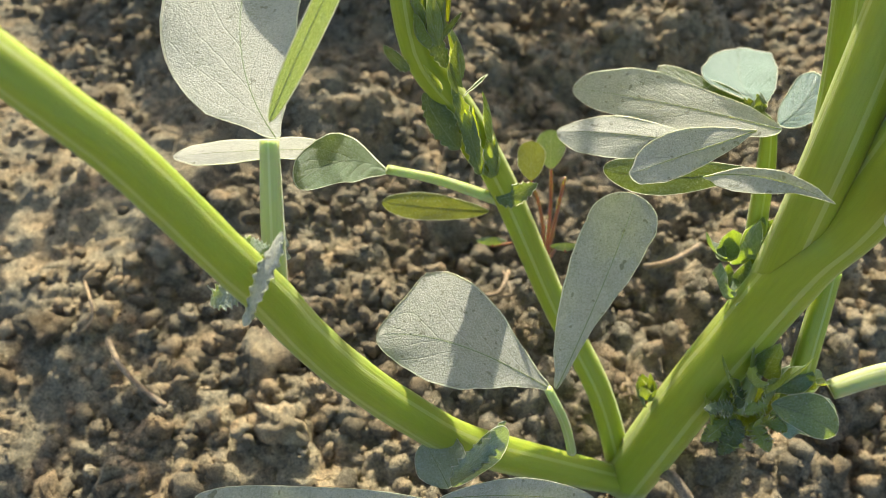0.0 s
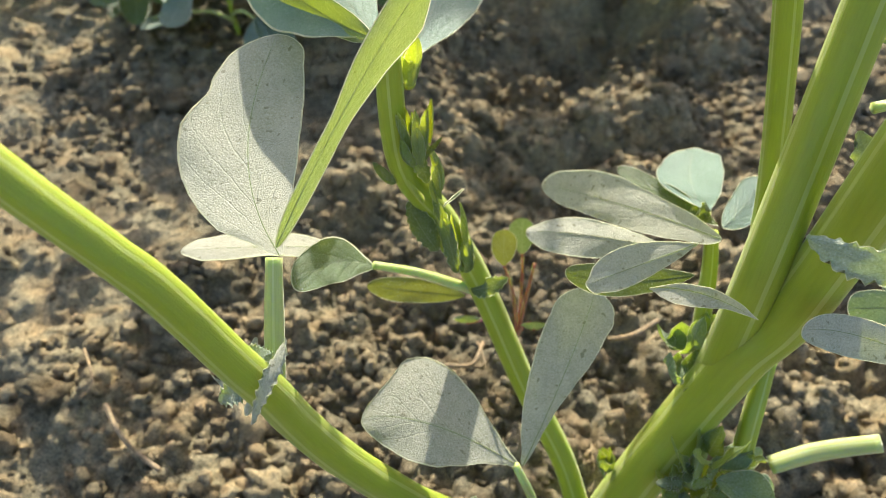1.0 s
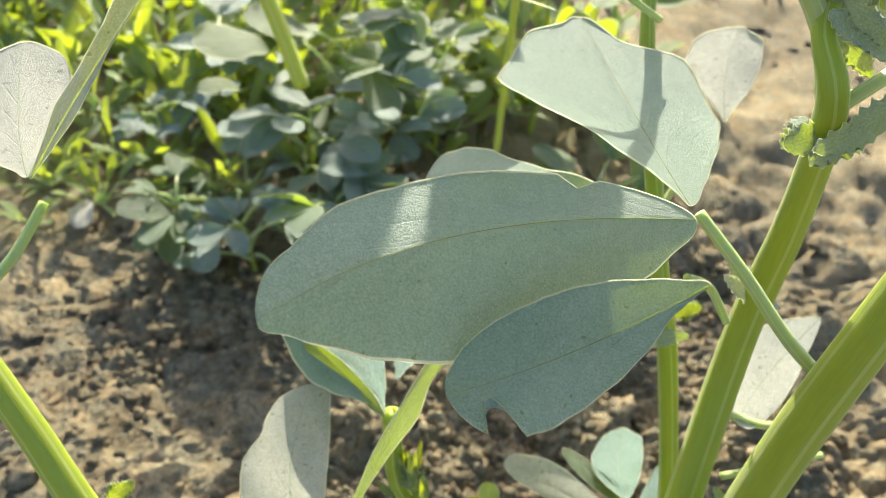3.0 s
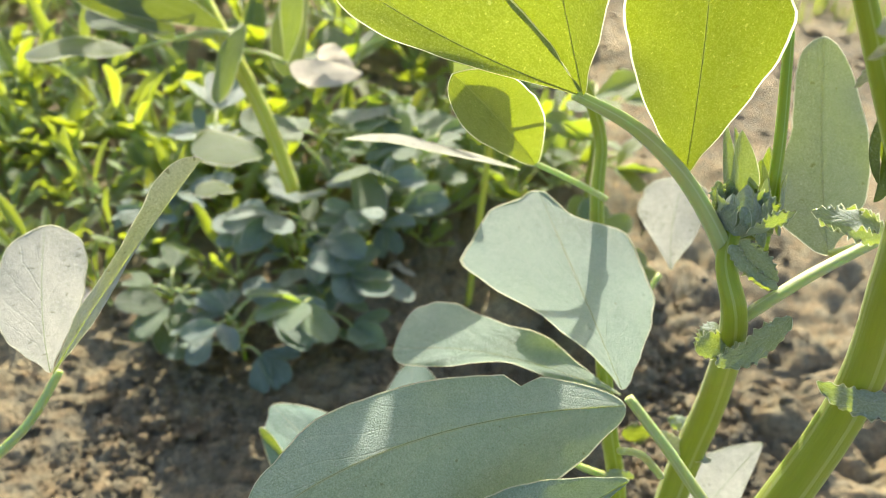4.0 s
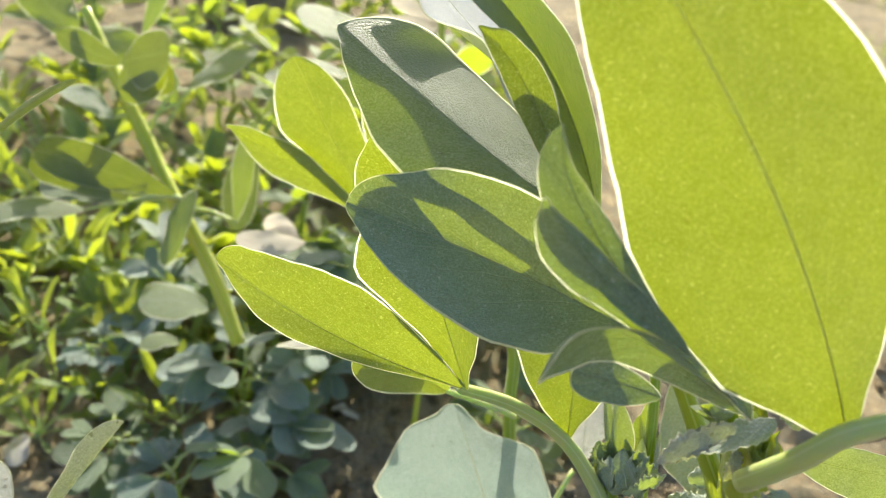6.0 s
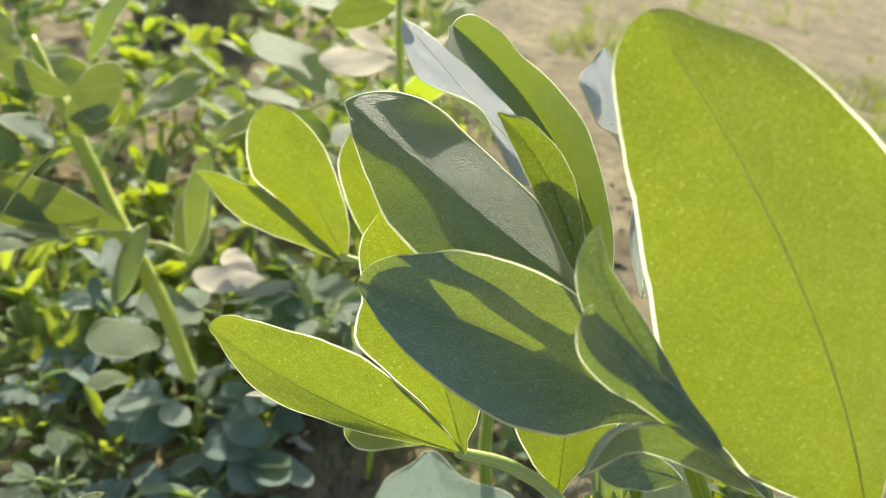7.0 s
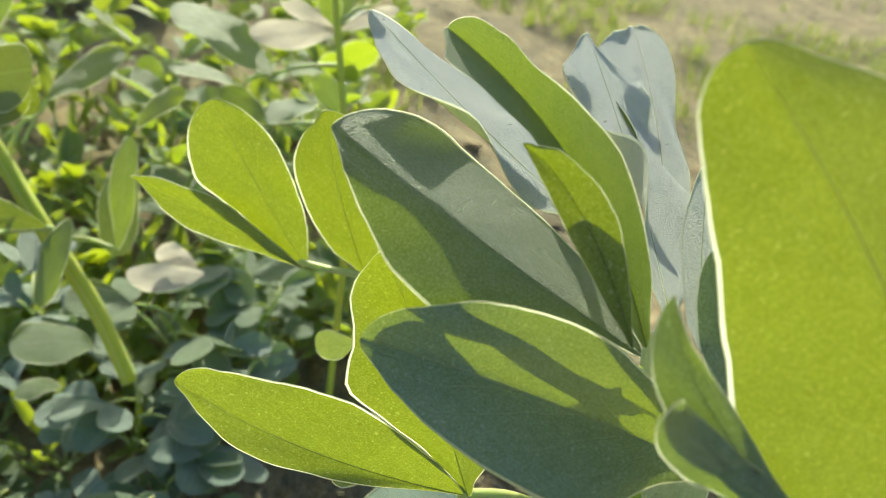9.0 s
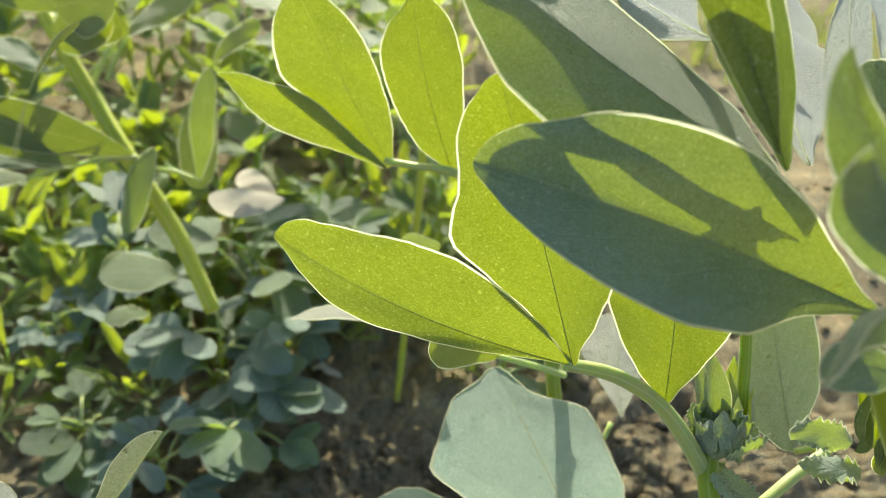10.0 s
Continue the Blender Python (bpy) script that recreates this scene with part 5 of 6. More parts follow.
stalk("petiole", bean_far, [(0.1575, 0.7669, 0.3282, 0.0022), (0.1440, 0.7680, 0.3239, 0.0018), (0.1310, 0.7660, 0.3144, 0.0013)], M_PETIOLE, sides=8)
leaf(bean_left, (0.0547, 0.6504, 0.2239), (0.0542, 0.7115, 0.2876), (0.0542, 0.6830, 0.2592), (0.0645, 0.6778, 0.2618), (0.0439, 0.6883, 0.2565), M_FIELD, nu=20, nv=5, wave=0.14, wide=(0.7, 0.5), seed=309, hem=0.0004)
stalk("petiole", bean_left, [(0.0129, 0.6621, 0.2246, 0.0022), (0.0336, 0.6578, 0.2268, 0.0018), (0.0547, 0.6504, 0.2239, 0.0013)], M_PETIOLE, sides=8)
leaf(bean_far, (0.1551, 0.7273, 0.2998), (0.1171, 0.7482, 0.3183), (0.1359, 0.7398, 0.3125), (0.1293, 0.7326, 0.3072), (0.1424, 0.7470, 0.3178), M_FIELD, nu=20, nv=5, wave=0.14, wide=(0.7, 0.5), seed=310, hem=0.0004)
stalk("petiole", bean_far, [(0.2165, 0.7160, 0.3087, 0.0022), (0.1856, 0.7232, 0.3068, 0.0018), (0.1551, 0.7273, 0.2998, 0.0013)], M_PETIOLE, sides=8)
leaf(bean_left, (-0.0247, 0.7607, 0.2748), (-0.0656, 0.7679, 0.3092), (-0.0454, 0.7664, 0.2954), (-0.0561, 0.7544, 0.2883), (-0.0347, 0.7783, 0.3025), M_FIELD, nu=20, nv=5, wave=0.14, wide=(0.7, 0.5), seed=311, hem=0.0004)
stalk("petiole", bean_left, [(-0.0558, 0.7517, 0.2450, 0.0022), (-0.0404, 0.7577, 0.2625, 0.0018), (-0.0247, 0.7607, 0.2748, 0.0013)], M_PETIOLE, sides=8)
leaf(bean_left, (-0.0208, 0.7859, 0.2791), (0.0354, 0.8165, 0.3166), (0.0071, 0.8033, 0.3012), (0.0139, 0.7873, 0.2959), (0.0003, 0.8193, 0.3065), M_FIELD, nu=20, nv=5, wave=0.14, wide=(0.7, 0.5), seed=312, hem=0.0004)
stalk("petiole", bean_left, [(-0.0381, 0.7705, 0.2447, 0.0022), (-0.0296, 0.7798, 0.2645, 0.0018), (-0.0208, 0.7859, 0.2791, 0.0013)], M_PETIOLE, sides=8)
leaf(bean_far, (0.2216, 0.7749, 0.2898), (0.1943, 0.7994, 0.3194), (0.2077, 0.7892, 0.3080), (0.1976, 0.7845, 0.3026), (0.2179, 0.7939, 0.3134), M_BACK, nu=20, nv=5, wave=0.14, wide=(0.7, 0.5), seed=313, hem=0.0004)
stalk("petiole", bean_far, [(0.2240, 0.7707, 0.2837, 0.0022), (0.2226, 0.7743, 0.2893, 0.0018), (0.2216, 0.7749, 0.2898, 0.0013)], M_PETIOLE, sides=8)
leaf(bean_left, (-0.0645, 0.7974, 0.3195), (-0.0354, 0.8288, 0.3867), (-0.0502, 0.8151, 0.3565), (-0.0404, 0.8079, 0.3557), (-0.0599, 0.8224, 0.3574), M_BACK, nu=20, nv=5, wave=0.14, wide=(0.7, 0.5), seed=314, hem=0.0004)
leaf(bean_left, (0.0515, 0.7625, 0.2720), (0.0890, 0.7721, 0.3057), (0.0700, 0.7693, 0.2923), (0.0755, 0.7599, 0.2889), (0.0646, 0.7788, 0.2956), M_FIELD, nu=20, nv=5, wave=0.14, wide=(0.7, 0.5), seed=315, hem=0.0004)
leaf(bean_far, (0.1929, 0.7475, 0.3112), (0.1526, 0.7302, 0.3037), (0.1725, 0.7409, 0.3109), (0.1738, 0.7276, 0.3065), (0.1713, 0.7542, 0.3152), M_BACK, nu=20, nv=5, wave=0.14, wide=(0.7, 0.5), seed=316, hem=0.0004)
stalk("petiole", bean_far, [(0.2191, 0.7319, 0.2964, 0.0022), (0.2058, 0.7413, 0.3064, 0.0018), (0.1929, 0.7475, 0.3112, 0.0013)], M_PETIOLE, sides=8)
leaf(bean_left, (0.0273, 0.6354, 0.2579), (0.0166, 0.5882, 0.2163), (0.0215, 0.6138, 0.2405), (0.0310, 0.6075, 0.2411), (0.0119, 0.6202, 0.2399), M_FIELD, nu=20, nv=5, wave=0.14, wide=(0.7, 0.5), seed=317, hem=0.0004)
leaf(bean_left, (0.0380, 0.6267, 0.1516), (-0.0142, 0.6118, 0.1621), (0.0115, 0.6216, 0.1600), (0.0108, 0.6011, 0.1568), (0.0122, 0.6420, 0.1633), M_FIELD, nu=20, nv=5, wave=0.14, wide=(0.7, 0.5), seed=318, hem=0.0004)
leaf(bean_left, (0.0179, 0.6094, 0.1267), (-0.0081, 0.5907, 0.1335), (0.0045, 0.6024, 0.1333), (0.0054, 0.5935, 0.1320), (0.0036, 0.6113, 0.1346), M_FIELD, nu=20, nv=5, wave=0.14, wide=(0.7, 0.5), seed=319, hem=0.0004)

# toothed stipules at the joints of the stems
leaf(bean, (0.1471, 0.2016, 0.1564), (0.1410, 0.1865, 0.1449), (0.1441, 0.1931, 0.1519), (0.1462, 0.1919, 0.1523), (0.1420, 0.1943, 0.1514), M_OLD, name="stipule", teeth=0.6, wave=0.3, wide=(0.45, 0.6), nu=56, nv=5, seed=401, hem=0.00015)
leaf(bean, (0.1434, 0.2015, 0.1489), (0.1372, 0.2035, 0.1506), (0.1403, 0.2016, 0.1509), (0.1395, 0.1994, 0.1502), (0.1412, 0.2037, 0.1517), M_LEAF, name="stipule", teeth=0.6, wave=0.3, wide=(0.45, 0.6), nu=56, nv=5, seed=402, hem=0.00015)
leaf(bean, (0.1377, 0.2001, 0.1404), (0.1298, 0.1959, 0.1373), (0.1338, 0.1971, 0.1400), (0.1358, 0.1940, 0.1390), (0.1318, 0.2001, 0.1410), M_LEAF, name="stipule", teeth=0.6, wave=0.3, wide=(0.45, 0.6), nu=56, nv=5, seed=403, hem=0.00015)
leaf(bean, (0.1834, 0.1859, 0.0670), (0.1973, 0.2009, 0.0782), (0.1904, 0.1925, 0.0738), (0.1874, 0.1929, 0.0770), (0.1934, 0.1922, 0.0706), M_LEAF, name="stipule", teeth=0.6, wave=0.3, wide=(0.45, 0.6), nu=56, nv=5, seed=404, hem=0.00015)
leaf(bean, (0.2884, 0.3012, 0.2500), (0.2777, 0.3031, 0.2515), (0.2830, 0.3011, 0.2518), (0.2821, 0.2976, 0.2499), (0.2838, 0.3046, 0.2536), M_LEAF, name="stipule", teeth=0.6, wave=0.3, wide=(0.45, 0.6), nu=56, nv=5, seed=405, hem=0.00015)
leaf(bean, (0.2841, 0.3525, 0.1810), (0.3008, 0.3541, 0.1830), (0.2924, 0.3523, 0.1831), (0.2915, 0.3543, 0.1892), (0.2934, 0.3502, 0.1769), M_YOUNG, name="stipule", teeth=0.6, wave=0.3, wide=(0.45, 0.6), nu=56, nv=5, seed=406, hem=0.00015)
leaf(bean, (0.2857, 0.2605, 0.1813), (0.3001, 0.2286, 0.1500), (0.2929, 0.2435, 0.1667), (0.2972, 0.2431, 0.1690), (0.2885, 0.2439, 0.1644), M_LEAF, name="stipule", teeth=0.6, wave=0.3, wide=(0.45, 0.6), nu=56, nv=5, seed=407, hem=0.00015)
leaf(bean, (0.0754, 0.2286, 0.1931), (0.0832, 0.2330, 0.1977), (0.0793, 0.2297, 0.1965), (0.0766, 0.2315, 0.1993), (0.0820, 0.2280, 0.1936), M_WEED, name="stipule", teeth=0.6, wave=0.3, wide=(0.45, 0.6), nu=56, nv=5, seed=408, hem=0.00015)
leaf(bean, (0.0703, 0.2273, 0.1917), (0.0616, 0.2247, 0.1889), (0.0659, 0.2249, 0.1914), (0.0672, 0.2223, 0.1897), (0.0647, 0.2276, 0.1930), M_WEED, name="stipule", teeth=0.6, wave=0.3, wide=(0.45, 0.6), nu=56, nv=5, seed=409, hem=0.00015)
leaf(bean, (0.2882, 0.2612, 0.3780), (0.2706, 0.2628, 0.3792), (0.2794, 0.2608, 0.3795), (0.2789, 0.2566, 0.3777), (0.2799, 0.2649, 0.3813), M_LEAF, name="stipule", teeth=0.6, wave=0.3, wide=(0.45, 0.6), nu=56, nv=5, seed=410, hem=0.00015)
leaf(bean, (0.2906, 0.2524, 0.3831), (0.2914, 0.2402, 0.3664), (0.2909, 0.2451, 0.3756), (0.2949, 0.2438, 0.3768), (0.2870, 0.2464, 0.3745), M_LEAF, name="stipule", teeth=0.6, wave=0.3, wide=(0.45, 0.6), nu=56, nv=5, seed=411, hem=0.00015)
leaf(bean, (0.2680, 0.2893, 0.3475), (0.2811, 0.2818, 0.3379), (0.2745, 0.2843, 0.3436), (0.2769, 0.2844, 0.3468), (0.2721, 0.2843, 0.3403), M_LEAF, name="stipule", teeth=0.6, wave=0.3, wide=(0.45, 0.6), nu=56, nv=5, seed=412, hem=0.00015)
leaf(bean, (0.2656, 0.2641, 0.3212), (0.2843, 0.2726, 0.3339), (0.2749, 0.2671, 0.3284), (0.2719, 0.2663, 0.3334), (0.2779, 0.2679, 0.3235), M_LEAF, name="stipule", teeth=0.6, wave=0.3, wide=(0.45, 0.6), nu=56, nv=5, seed=413, hem=0.00015)
leaf(bean, (0.2661, 0.2754, 0.3282), (0.2607, 0.2704, 0.3211), (0.2633, 0.2717, 0.3255), (0.2666, 0.2691, 0.3249), (0.2600, 0.2743, 0.3262), M_LEAF, name="stipule", teeth=0.6, wave=0.3, wide=(0.45, 0.6), nu=56, nv=5, seed=414, hem=0.00015)
leaf(bean, (0.2661, 0.2949, 0.3635), (0.2811, 0.2902, 0.3579), (0.2736, 0.2913, 0.3616), (0.2753, 0.2918, 0.3660), (0.2718, 0.2908, 0.3572), M_LEAF, name="stipule", teeth=0.6, wave=0.3, wide=(0.45, 0.6), nu=56, nv=5, seed=415, hem=0.00015)
leaf(bean, (0.2609, 0.2894, 0.3558), (0.2596, 0.2967, 0.3657), (0.2602, 0.2919, 0.3616), (0.2567, 0.2909, 0.3618), (0.2638, 0.2928, 0.3613), M_LEAF, name="stipule", teeth=0.6, wave=0.3, wide=(0.45, 0.6), nu=56, nv=5, seed=416, hem=0.00015)
leaf(bean, (0.2692, 0.2600, 0.4262), (0.2615, 0.2533, 0.4166), (0.2653, 0.2554, 0.4223), (0.2668, 0.2543, 0.4219), (0.2638, 0.2564, 0.4228), M_OLD, name="stipule", teeth=0.6, wave=0.3, wide=(0.45, 0.6), nu=56, nv=5, seed=417, hem=0.00015)

# joint below the top leaves: bracts and buds
leaf(bean, (0.2639, 0.2129, 0.4373), (0.2532, 0.2075, 0.4275), (0.2584, 0.2089, 0.4332), (0.2609, 0.2066, 0.4317), (0.2560, 0.2113, 0.4346), M_LEAF, name="stipule", teeth=0.5, wave=0.25, wide=(0.45, 0.7), nu=48, nv=5, seed=421, hem=0.00018)
leaf(bean, (0.2529, 0.2225, 0.4438), (0.2412, 0.2183, 0.4359), (0.2470, 0.2191, 0.4407), (0.2480, 0.2177, 0.4398), (0.2459, 0.2206, 0.4415), M_OLD, name="stipule", teeth=0.5, wave=0.25, wide=(0.45, 0.7), nu=48, nv=5, seed=422, hem=0.00018)
leaf(bean, (0.2607, 0.2208, 0.4477), (0.2446, 0.2175, 0.4407), (0.2525, 0.2179, 0.4449), (0.2533, 0.2152, 0.4444), (0.2518, 0.2206, 0.4455), M_LEAF, name="stipule", teeth=0.2, wave=0.25, wide=(0.45, 0.7), nu=48, nv=5, seed=423, hem=0.00018)
leaf(bean, (0.2589, 0.2150, 0.4250), (0.2486, 0.2143, 0.4228), (0.2537, 0.2134, 0.4247), (0.2542, 0.2109, 0.4232), (0.2532, 0.2159, 0.4262), M_LEAF, name="stipule", teeth=0.7, wave=0.25, wide=(0.45, 0.7), nu=48, nv=5, seed=424, hem=0.00018)
leaf(bean, (0.2654, 0.2303, 0.4463), (0.2704, 0.2265, 0.4408), (0.2678, 0.2271, 0.4443), (0.2698, 0.2272, 0.4460), (0.2659, 0.2270, 0.4426), M_LEAF, name="stipule", teeth=0.3, wave=0.25, wide=(0.45, 0.7), nu=48, nv=5, seed=425, hem=0.00018)
leaf(bean, (0.2674, 0.2173, 0.4221), (0.2748, 0.2144, 0.4182), (0.2710, 0.2146, 0.4209), (0.2737, 0.2150, 0.4258), (0.2683, 0.2142, 0.4160), M_LEAF, name="stipule", teeth=0.3, wave=0.25, wide=(0.45, 0.7), nu=48, nv=5, seed=426, hem=0.00018)
leaf(bean, (0.2566, 0.2218, 0.4393), (0.2544, 0.2181, 0.4332), (0.2554, 0.2187, 0.4370), (0.2568, 0.2180, 0.4369), (0.2540, 0.2194, 0.4372), M_OLD, name="stipule", teeth=0.5, wave=0.25, wide=(0.45, 0.7), nu=48, nv=5, seed=427, hem=0.00018)
leaf(bean, (0.2585, 0.2128, 0.4177), (0.2668, 0.2081, 0.4111), (0.2626, 0.2092, 0.4152), (0.2648, 0.2090, 0.4182), (0.2603, 0.2095, 0.4122), M_BACK, name="stipule", teeth=0.5, wave=0.25, wide=(0.45, 0.7), nu=48, nv=5, seed=428, hem=0.00018)
leaf(bean, (0.2667, 0.2818, 0.3580), (0.2800, 0.2853, 0.3650), (0.2733, 0.2823, 0.3623), (0.2716, 0.2820, 0.3656), (0.2749, 0.2827, 0.3590), M_LEAF, name="stipule", teeth=0.5, wave=0.25, wide=(0.45, 0.7), nu=48, nv=5, seed=429, hem=0.00018)
leaf(bean, (0.2635, 0.2768, 0.3591), (0.2754, 0.2704, 0.3501), (0.2693, 0.2723, 0.3554), (0.2713, 0.2721, 0.3581), (0.2674, 0.2725, 0.3526), M_LEAF, name="stipule", teeth=0.5, wave=0.25, wide=(0.45, 0.7), nu=48, nv=5, seed=430, hem=0.00018)
bud(bean, (0.2621, 0.2154, 0.4335), (0.2606, 0.2217, 0.4434), 9, 0.0056, 431, M_WEED, spread=0.1)
bud(bean, (0.2567, 0.2119, 0.4218), (0.2529, 0.2195, 0.4334), 8, 0.0037, 432, M_WEED, spread=0.1)
bud(bean, (0.2555, 0.2247, 0.4438), (0.2458, 0.2269, 0.4463), 6, 0.0044, 433, M_LEAF, spread=0.2)
bud(bean, (0.2668, 0.2854, 0.3542), (0.2641, 0.2937, 0.3672), 9, 0.0147, 434, M_LEAF, spread=0.1)
# frilled young growth and a broken stub at the foot
stalk("stem", bean, [(0.2722, 0.2181, 0.0558, 0.0026), (0.2749, 0.2262, 0.0623, 0.0026), (0.2785, 0.2375, 0.0714, 0.0026)], M_PETIOLE)
leaf(bean, (0.2795, 0.2168, 0.0598), (0.2993, 0.2157, 0.0587), (0.2894, 0.2153, 0.0604), (0.2900, 0.2180, 0.0680), (0.2888, 0.2125, 0.0529), M_BLUE, name="leaflet", teeth=0.0, wave=0.25, wide=(0.6, 0.4), nu=48, nv=5, seed=441, hem=0.00018)
leaf(bean, (0.2838, 0.2243, 0.0569), (0.2984, 0.2302, 0.0614), (0.2911, 0.2263, 0.0603), (0.2888, 0.2280, 0.0657), (0.2935, 0.2247, 0.0549), M_BLUE, name="leaflet", teeth=0.0, wave=0.25, wide=(0.6, 0.4), nu=48, nv=5, seed=442, hem=0.00018)
leaf(bean, (0.2686, 0.2162, 0.0595), (0.2591, 0.2093, 0.0540), (0.2638, 0.2118, 0.0579), (0.2663, 0.2086, 0.0577), (0.2613, 0.2150, 0.0582), M_WEED, name="stipule", teeth=0.8, wave=0.25, wide=(0.45, 0.7), nu=48, nv=5, seed=450, hem=0.00018)
leaf(bean, (0.2698, 0.2140, 0.0603), (0.2641, 0.2053, 0.0533), (0.2670, 0.2087, 0.0580), (0.2702, 0.2063, 0.0583), (0.2637, 0.2111, 0.0576), M_YOUNG, name="stipule", teeth=0.8, wave=0.25, wide=(0.45, 0.7), nu=48, nv=5, seed=451, hem=0.00018)
leaf(bean, (0.2707, 0.2146, 0.0633), (0.2792, 0.2207, 0.0681), (0.2750, 0.2167, 0.0669), (0.2729, 0.2176, 0.0697), (0.2771, 0.2159, 0.0641), M_WEED, name="stipule", teeth=0.8, wave=0.25, wide=(0.45, 0.7), nu=48, nv=5, seed=452, hem=0.00018)
leaf(bean, (0.2712, 0.2178, 0.0607), (0.2670, 0.2247, 0.0663), (0.2691, 0.2203, 0.0647), (0.2665, 0.2184, 0.0651), (0.2717, 0.2222, 0.0643), M_YOUNG, name="stipule", teeth=0.8, wave=0.25, wide=(0.45, 0.7), nu=48, nv=5, seed=453, hem=0.00018)
leaf(bean, (0.2734, 0.2135, 0.0598), (0.2794, 0.2068, 0.0543), (0.2764, 0.2092, 0.0582), (0.2791, 0.2096, 0.0606), (0.2737, 0.2088, 0.0558), M_WEED, name="stipule", teeth=0.8, wave=0.25, wide=(0.45, 0.7), nu=48, nv=5, seed=454, hem=0.00018)
leaf(bean, (0.2670, 0.2159, 0.0644), (0.2581, 0.2154, 0.0641), (0.2626, 0.2147, 0.0654), (0.2628, 0.2116, 0.0647), (0.2624, 0.2178, 0.0661), M_YOUNG, name="stipule", teeth=0.8, wave=0.25, wide=(0.45, 0.7), nu=48, nv=5, seed=455, hem=0.00018)
leaf(bean, (0.2758, 0.2166, 0.0597), (0.2853, 0.2128, 0.0566), (0.2806, 0.2138, 0.0593), (0.2819, 0.2149, 0.0621), (0.2792, 0.2127, 0.0566), M_WEED, name="stipule", teeth=0.8, wave=0.25, wide=(0.45, 0.7), nu=48, nv=5, seed=456, hem=0.00018)

# shoot tips and buds
shoot_tip(bean, (0.2733, 0.2879, 0.3458), (0.2700, 0.3128, 0.3799), 8, 0.0150, 51, M_LEAF, spread=0.10, bend=0.04, fold=0.5)
bud(bean, (0.2699, 0.2879, 0.3490), (0.2688, 0.2947, 0.3617), 6, 0.0140, 151, M_LEAF, spread=0.5, teeth=0.2)
shoot_tip(bean, (0.2912, 0.2613, 0.3784), (0.2741, 0.2541, 0.4185), 9, 0.0120, 52, M_YOUNG, spread=0.3)
bud(bean, (0.1926, 0.2667, 0.1020), (0.1843, 0.2674, 0.1231), 7, 0.0070, 57, M_WEED, teeth=0.25)
shoot_tip(bean, (0.1866, 0.2638, 0.1190), (0.1787, 0.2693, 0.1386), 8, 0.0080, 58, M_WEED, spread=0.45)
shoot_tip(bean, (0.1794, 0.2678, 0.1349), (0.1730, 0.2712, 0.1541), 9, 0.0080, 59, M_WEED, spread=0.35)
shoot_tip(bean, (0.1738, 0.2697, 0.1491), (0.1700, 0.2732, 0.1709), 12, 0.0090, 60, M_WEED, spread=0.22, bend=0.10)
bud(bean, (0.1698, 0.2783, 0.1650), (0.1672, 0.2852, 0.1848), 6, 0.0070, 61, M_WEED)
bud(bean, (0.2684, 0.2818, 0.1218), (0.2656, 0.2870, 0.1259), 6, 0.0060, 62, M_YOUNG)
bud(bean, (0.2488, 0.2276, 0.0387), (0.2455, 0.2329, 0.0492), 7, 0.0060, 63, M_YOUNG)
# side shoot low on the plant
stalk("stem", bean, [(0.2753, 0.2441, 0.0722, 0.0032), (0.2703, 0.2547, 0.0958, 0.0030), (0.2693, 0.2666, 0.1151, 0.0026), (0.2673, 0.2724, 0.1272, 0.0022)], M_STEM)
stalk("stem", bean, [(0.2879, 0.2208, 0.0577, 0.0036), (0.2882, 0.2324, 0.0793, 0.0034), (0.2916, 0.2468, 0.0941, 0.0030)], M_STEM)
bud(bean, (0.2644, 0.2471, 0.0913), (0.2603, 0.2544, 0.1034), 4, 0.0100, 70, M_BACK, spread=0.6)
bud(bean, (0.2682, 0.2469, 0.0948), (0.2710, 0.2569, 0.1113), 4, 0.0100, 71, M_BACK, spread=0.6)
bud(bean, (0.2634, 0.2364, 0.0830), (0.2649, 0.2467, 0.0948), 4, 0.0100, 72, M_BACK, spread=0.6)
# curled young growth at the foot
bud(bean, (0.2726, 0.2151, 0.0473), (0.2714, 0.2181, 0.0687), 7, 0.0110, 81, M_WEED, teeth=0.5, spread=1.3)
bud(bean, (0.2726, 0.2186, 0.0602), (0.2755, 0.2265, 0.0877), 5, 0.0090, 84, M_WEED, teeth=0.5, spread=1.3)
bud(bean, (0.2876, 0.2250, 0.0609), (0.2935, 0.2298, 0.0708), 5, 0.0080, 85, M_WEED, teeth=0.5, spread=1.3)
leaf(bean, (0.2774, 0.2164, 0.0672), (0.2950, 0.2086, 0.0670), (0.2863, 0.2129, 0.0681), (0.2874, 0.2084, 0.0645), (0.2902, 0.2177, 0.0717), M_BACK, seed=91)
leaf(bean, (0.2768, 0.2221, 0.0653), (0.2896, 0.2244, 0.0731), (0.2834, 0.2226, 0.0705), (0.2837, 0.2192, 0.0680), (0.2850, 0.2287, 0.0701), M_BACK, seed=92)
# small red-stalked weed beside the stems
red_weed = thing("weed", (0.2205, 0.3110, 0.0040), "small weed with red stalks and yellowing leaves", "weed")
stalk("stalk", red_weed, [(0.2205, 0.3110, 0.0040, 0.0009), (0.2137, 0.3053, 0.0451, 0.0008), (0.2069, 0.2996, 0.0702, 0.0006)], M_REDSTALK, sides=6)
leaf(red_weed, (0.2069, 0.2996, 0.0702), (0.2061, 0.3110, 0.0791), (0.2065, 0.3053, 0.0746), (0.2012, 0.3050, 0.0746), (0.2119, 0.3056, 0.0747), M_YELLOW, nu=12, nv=4, seed=0)
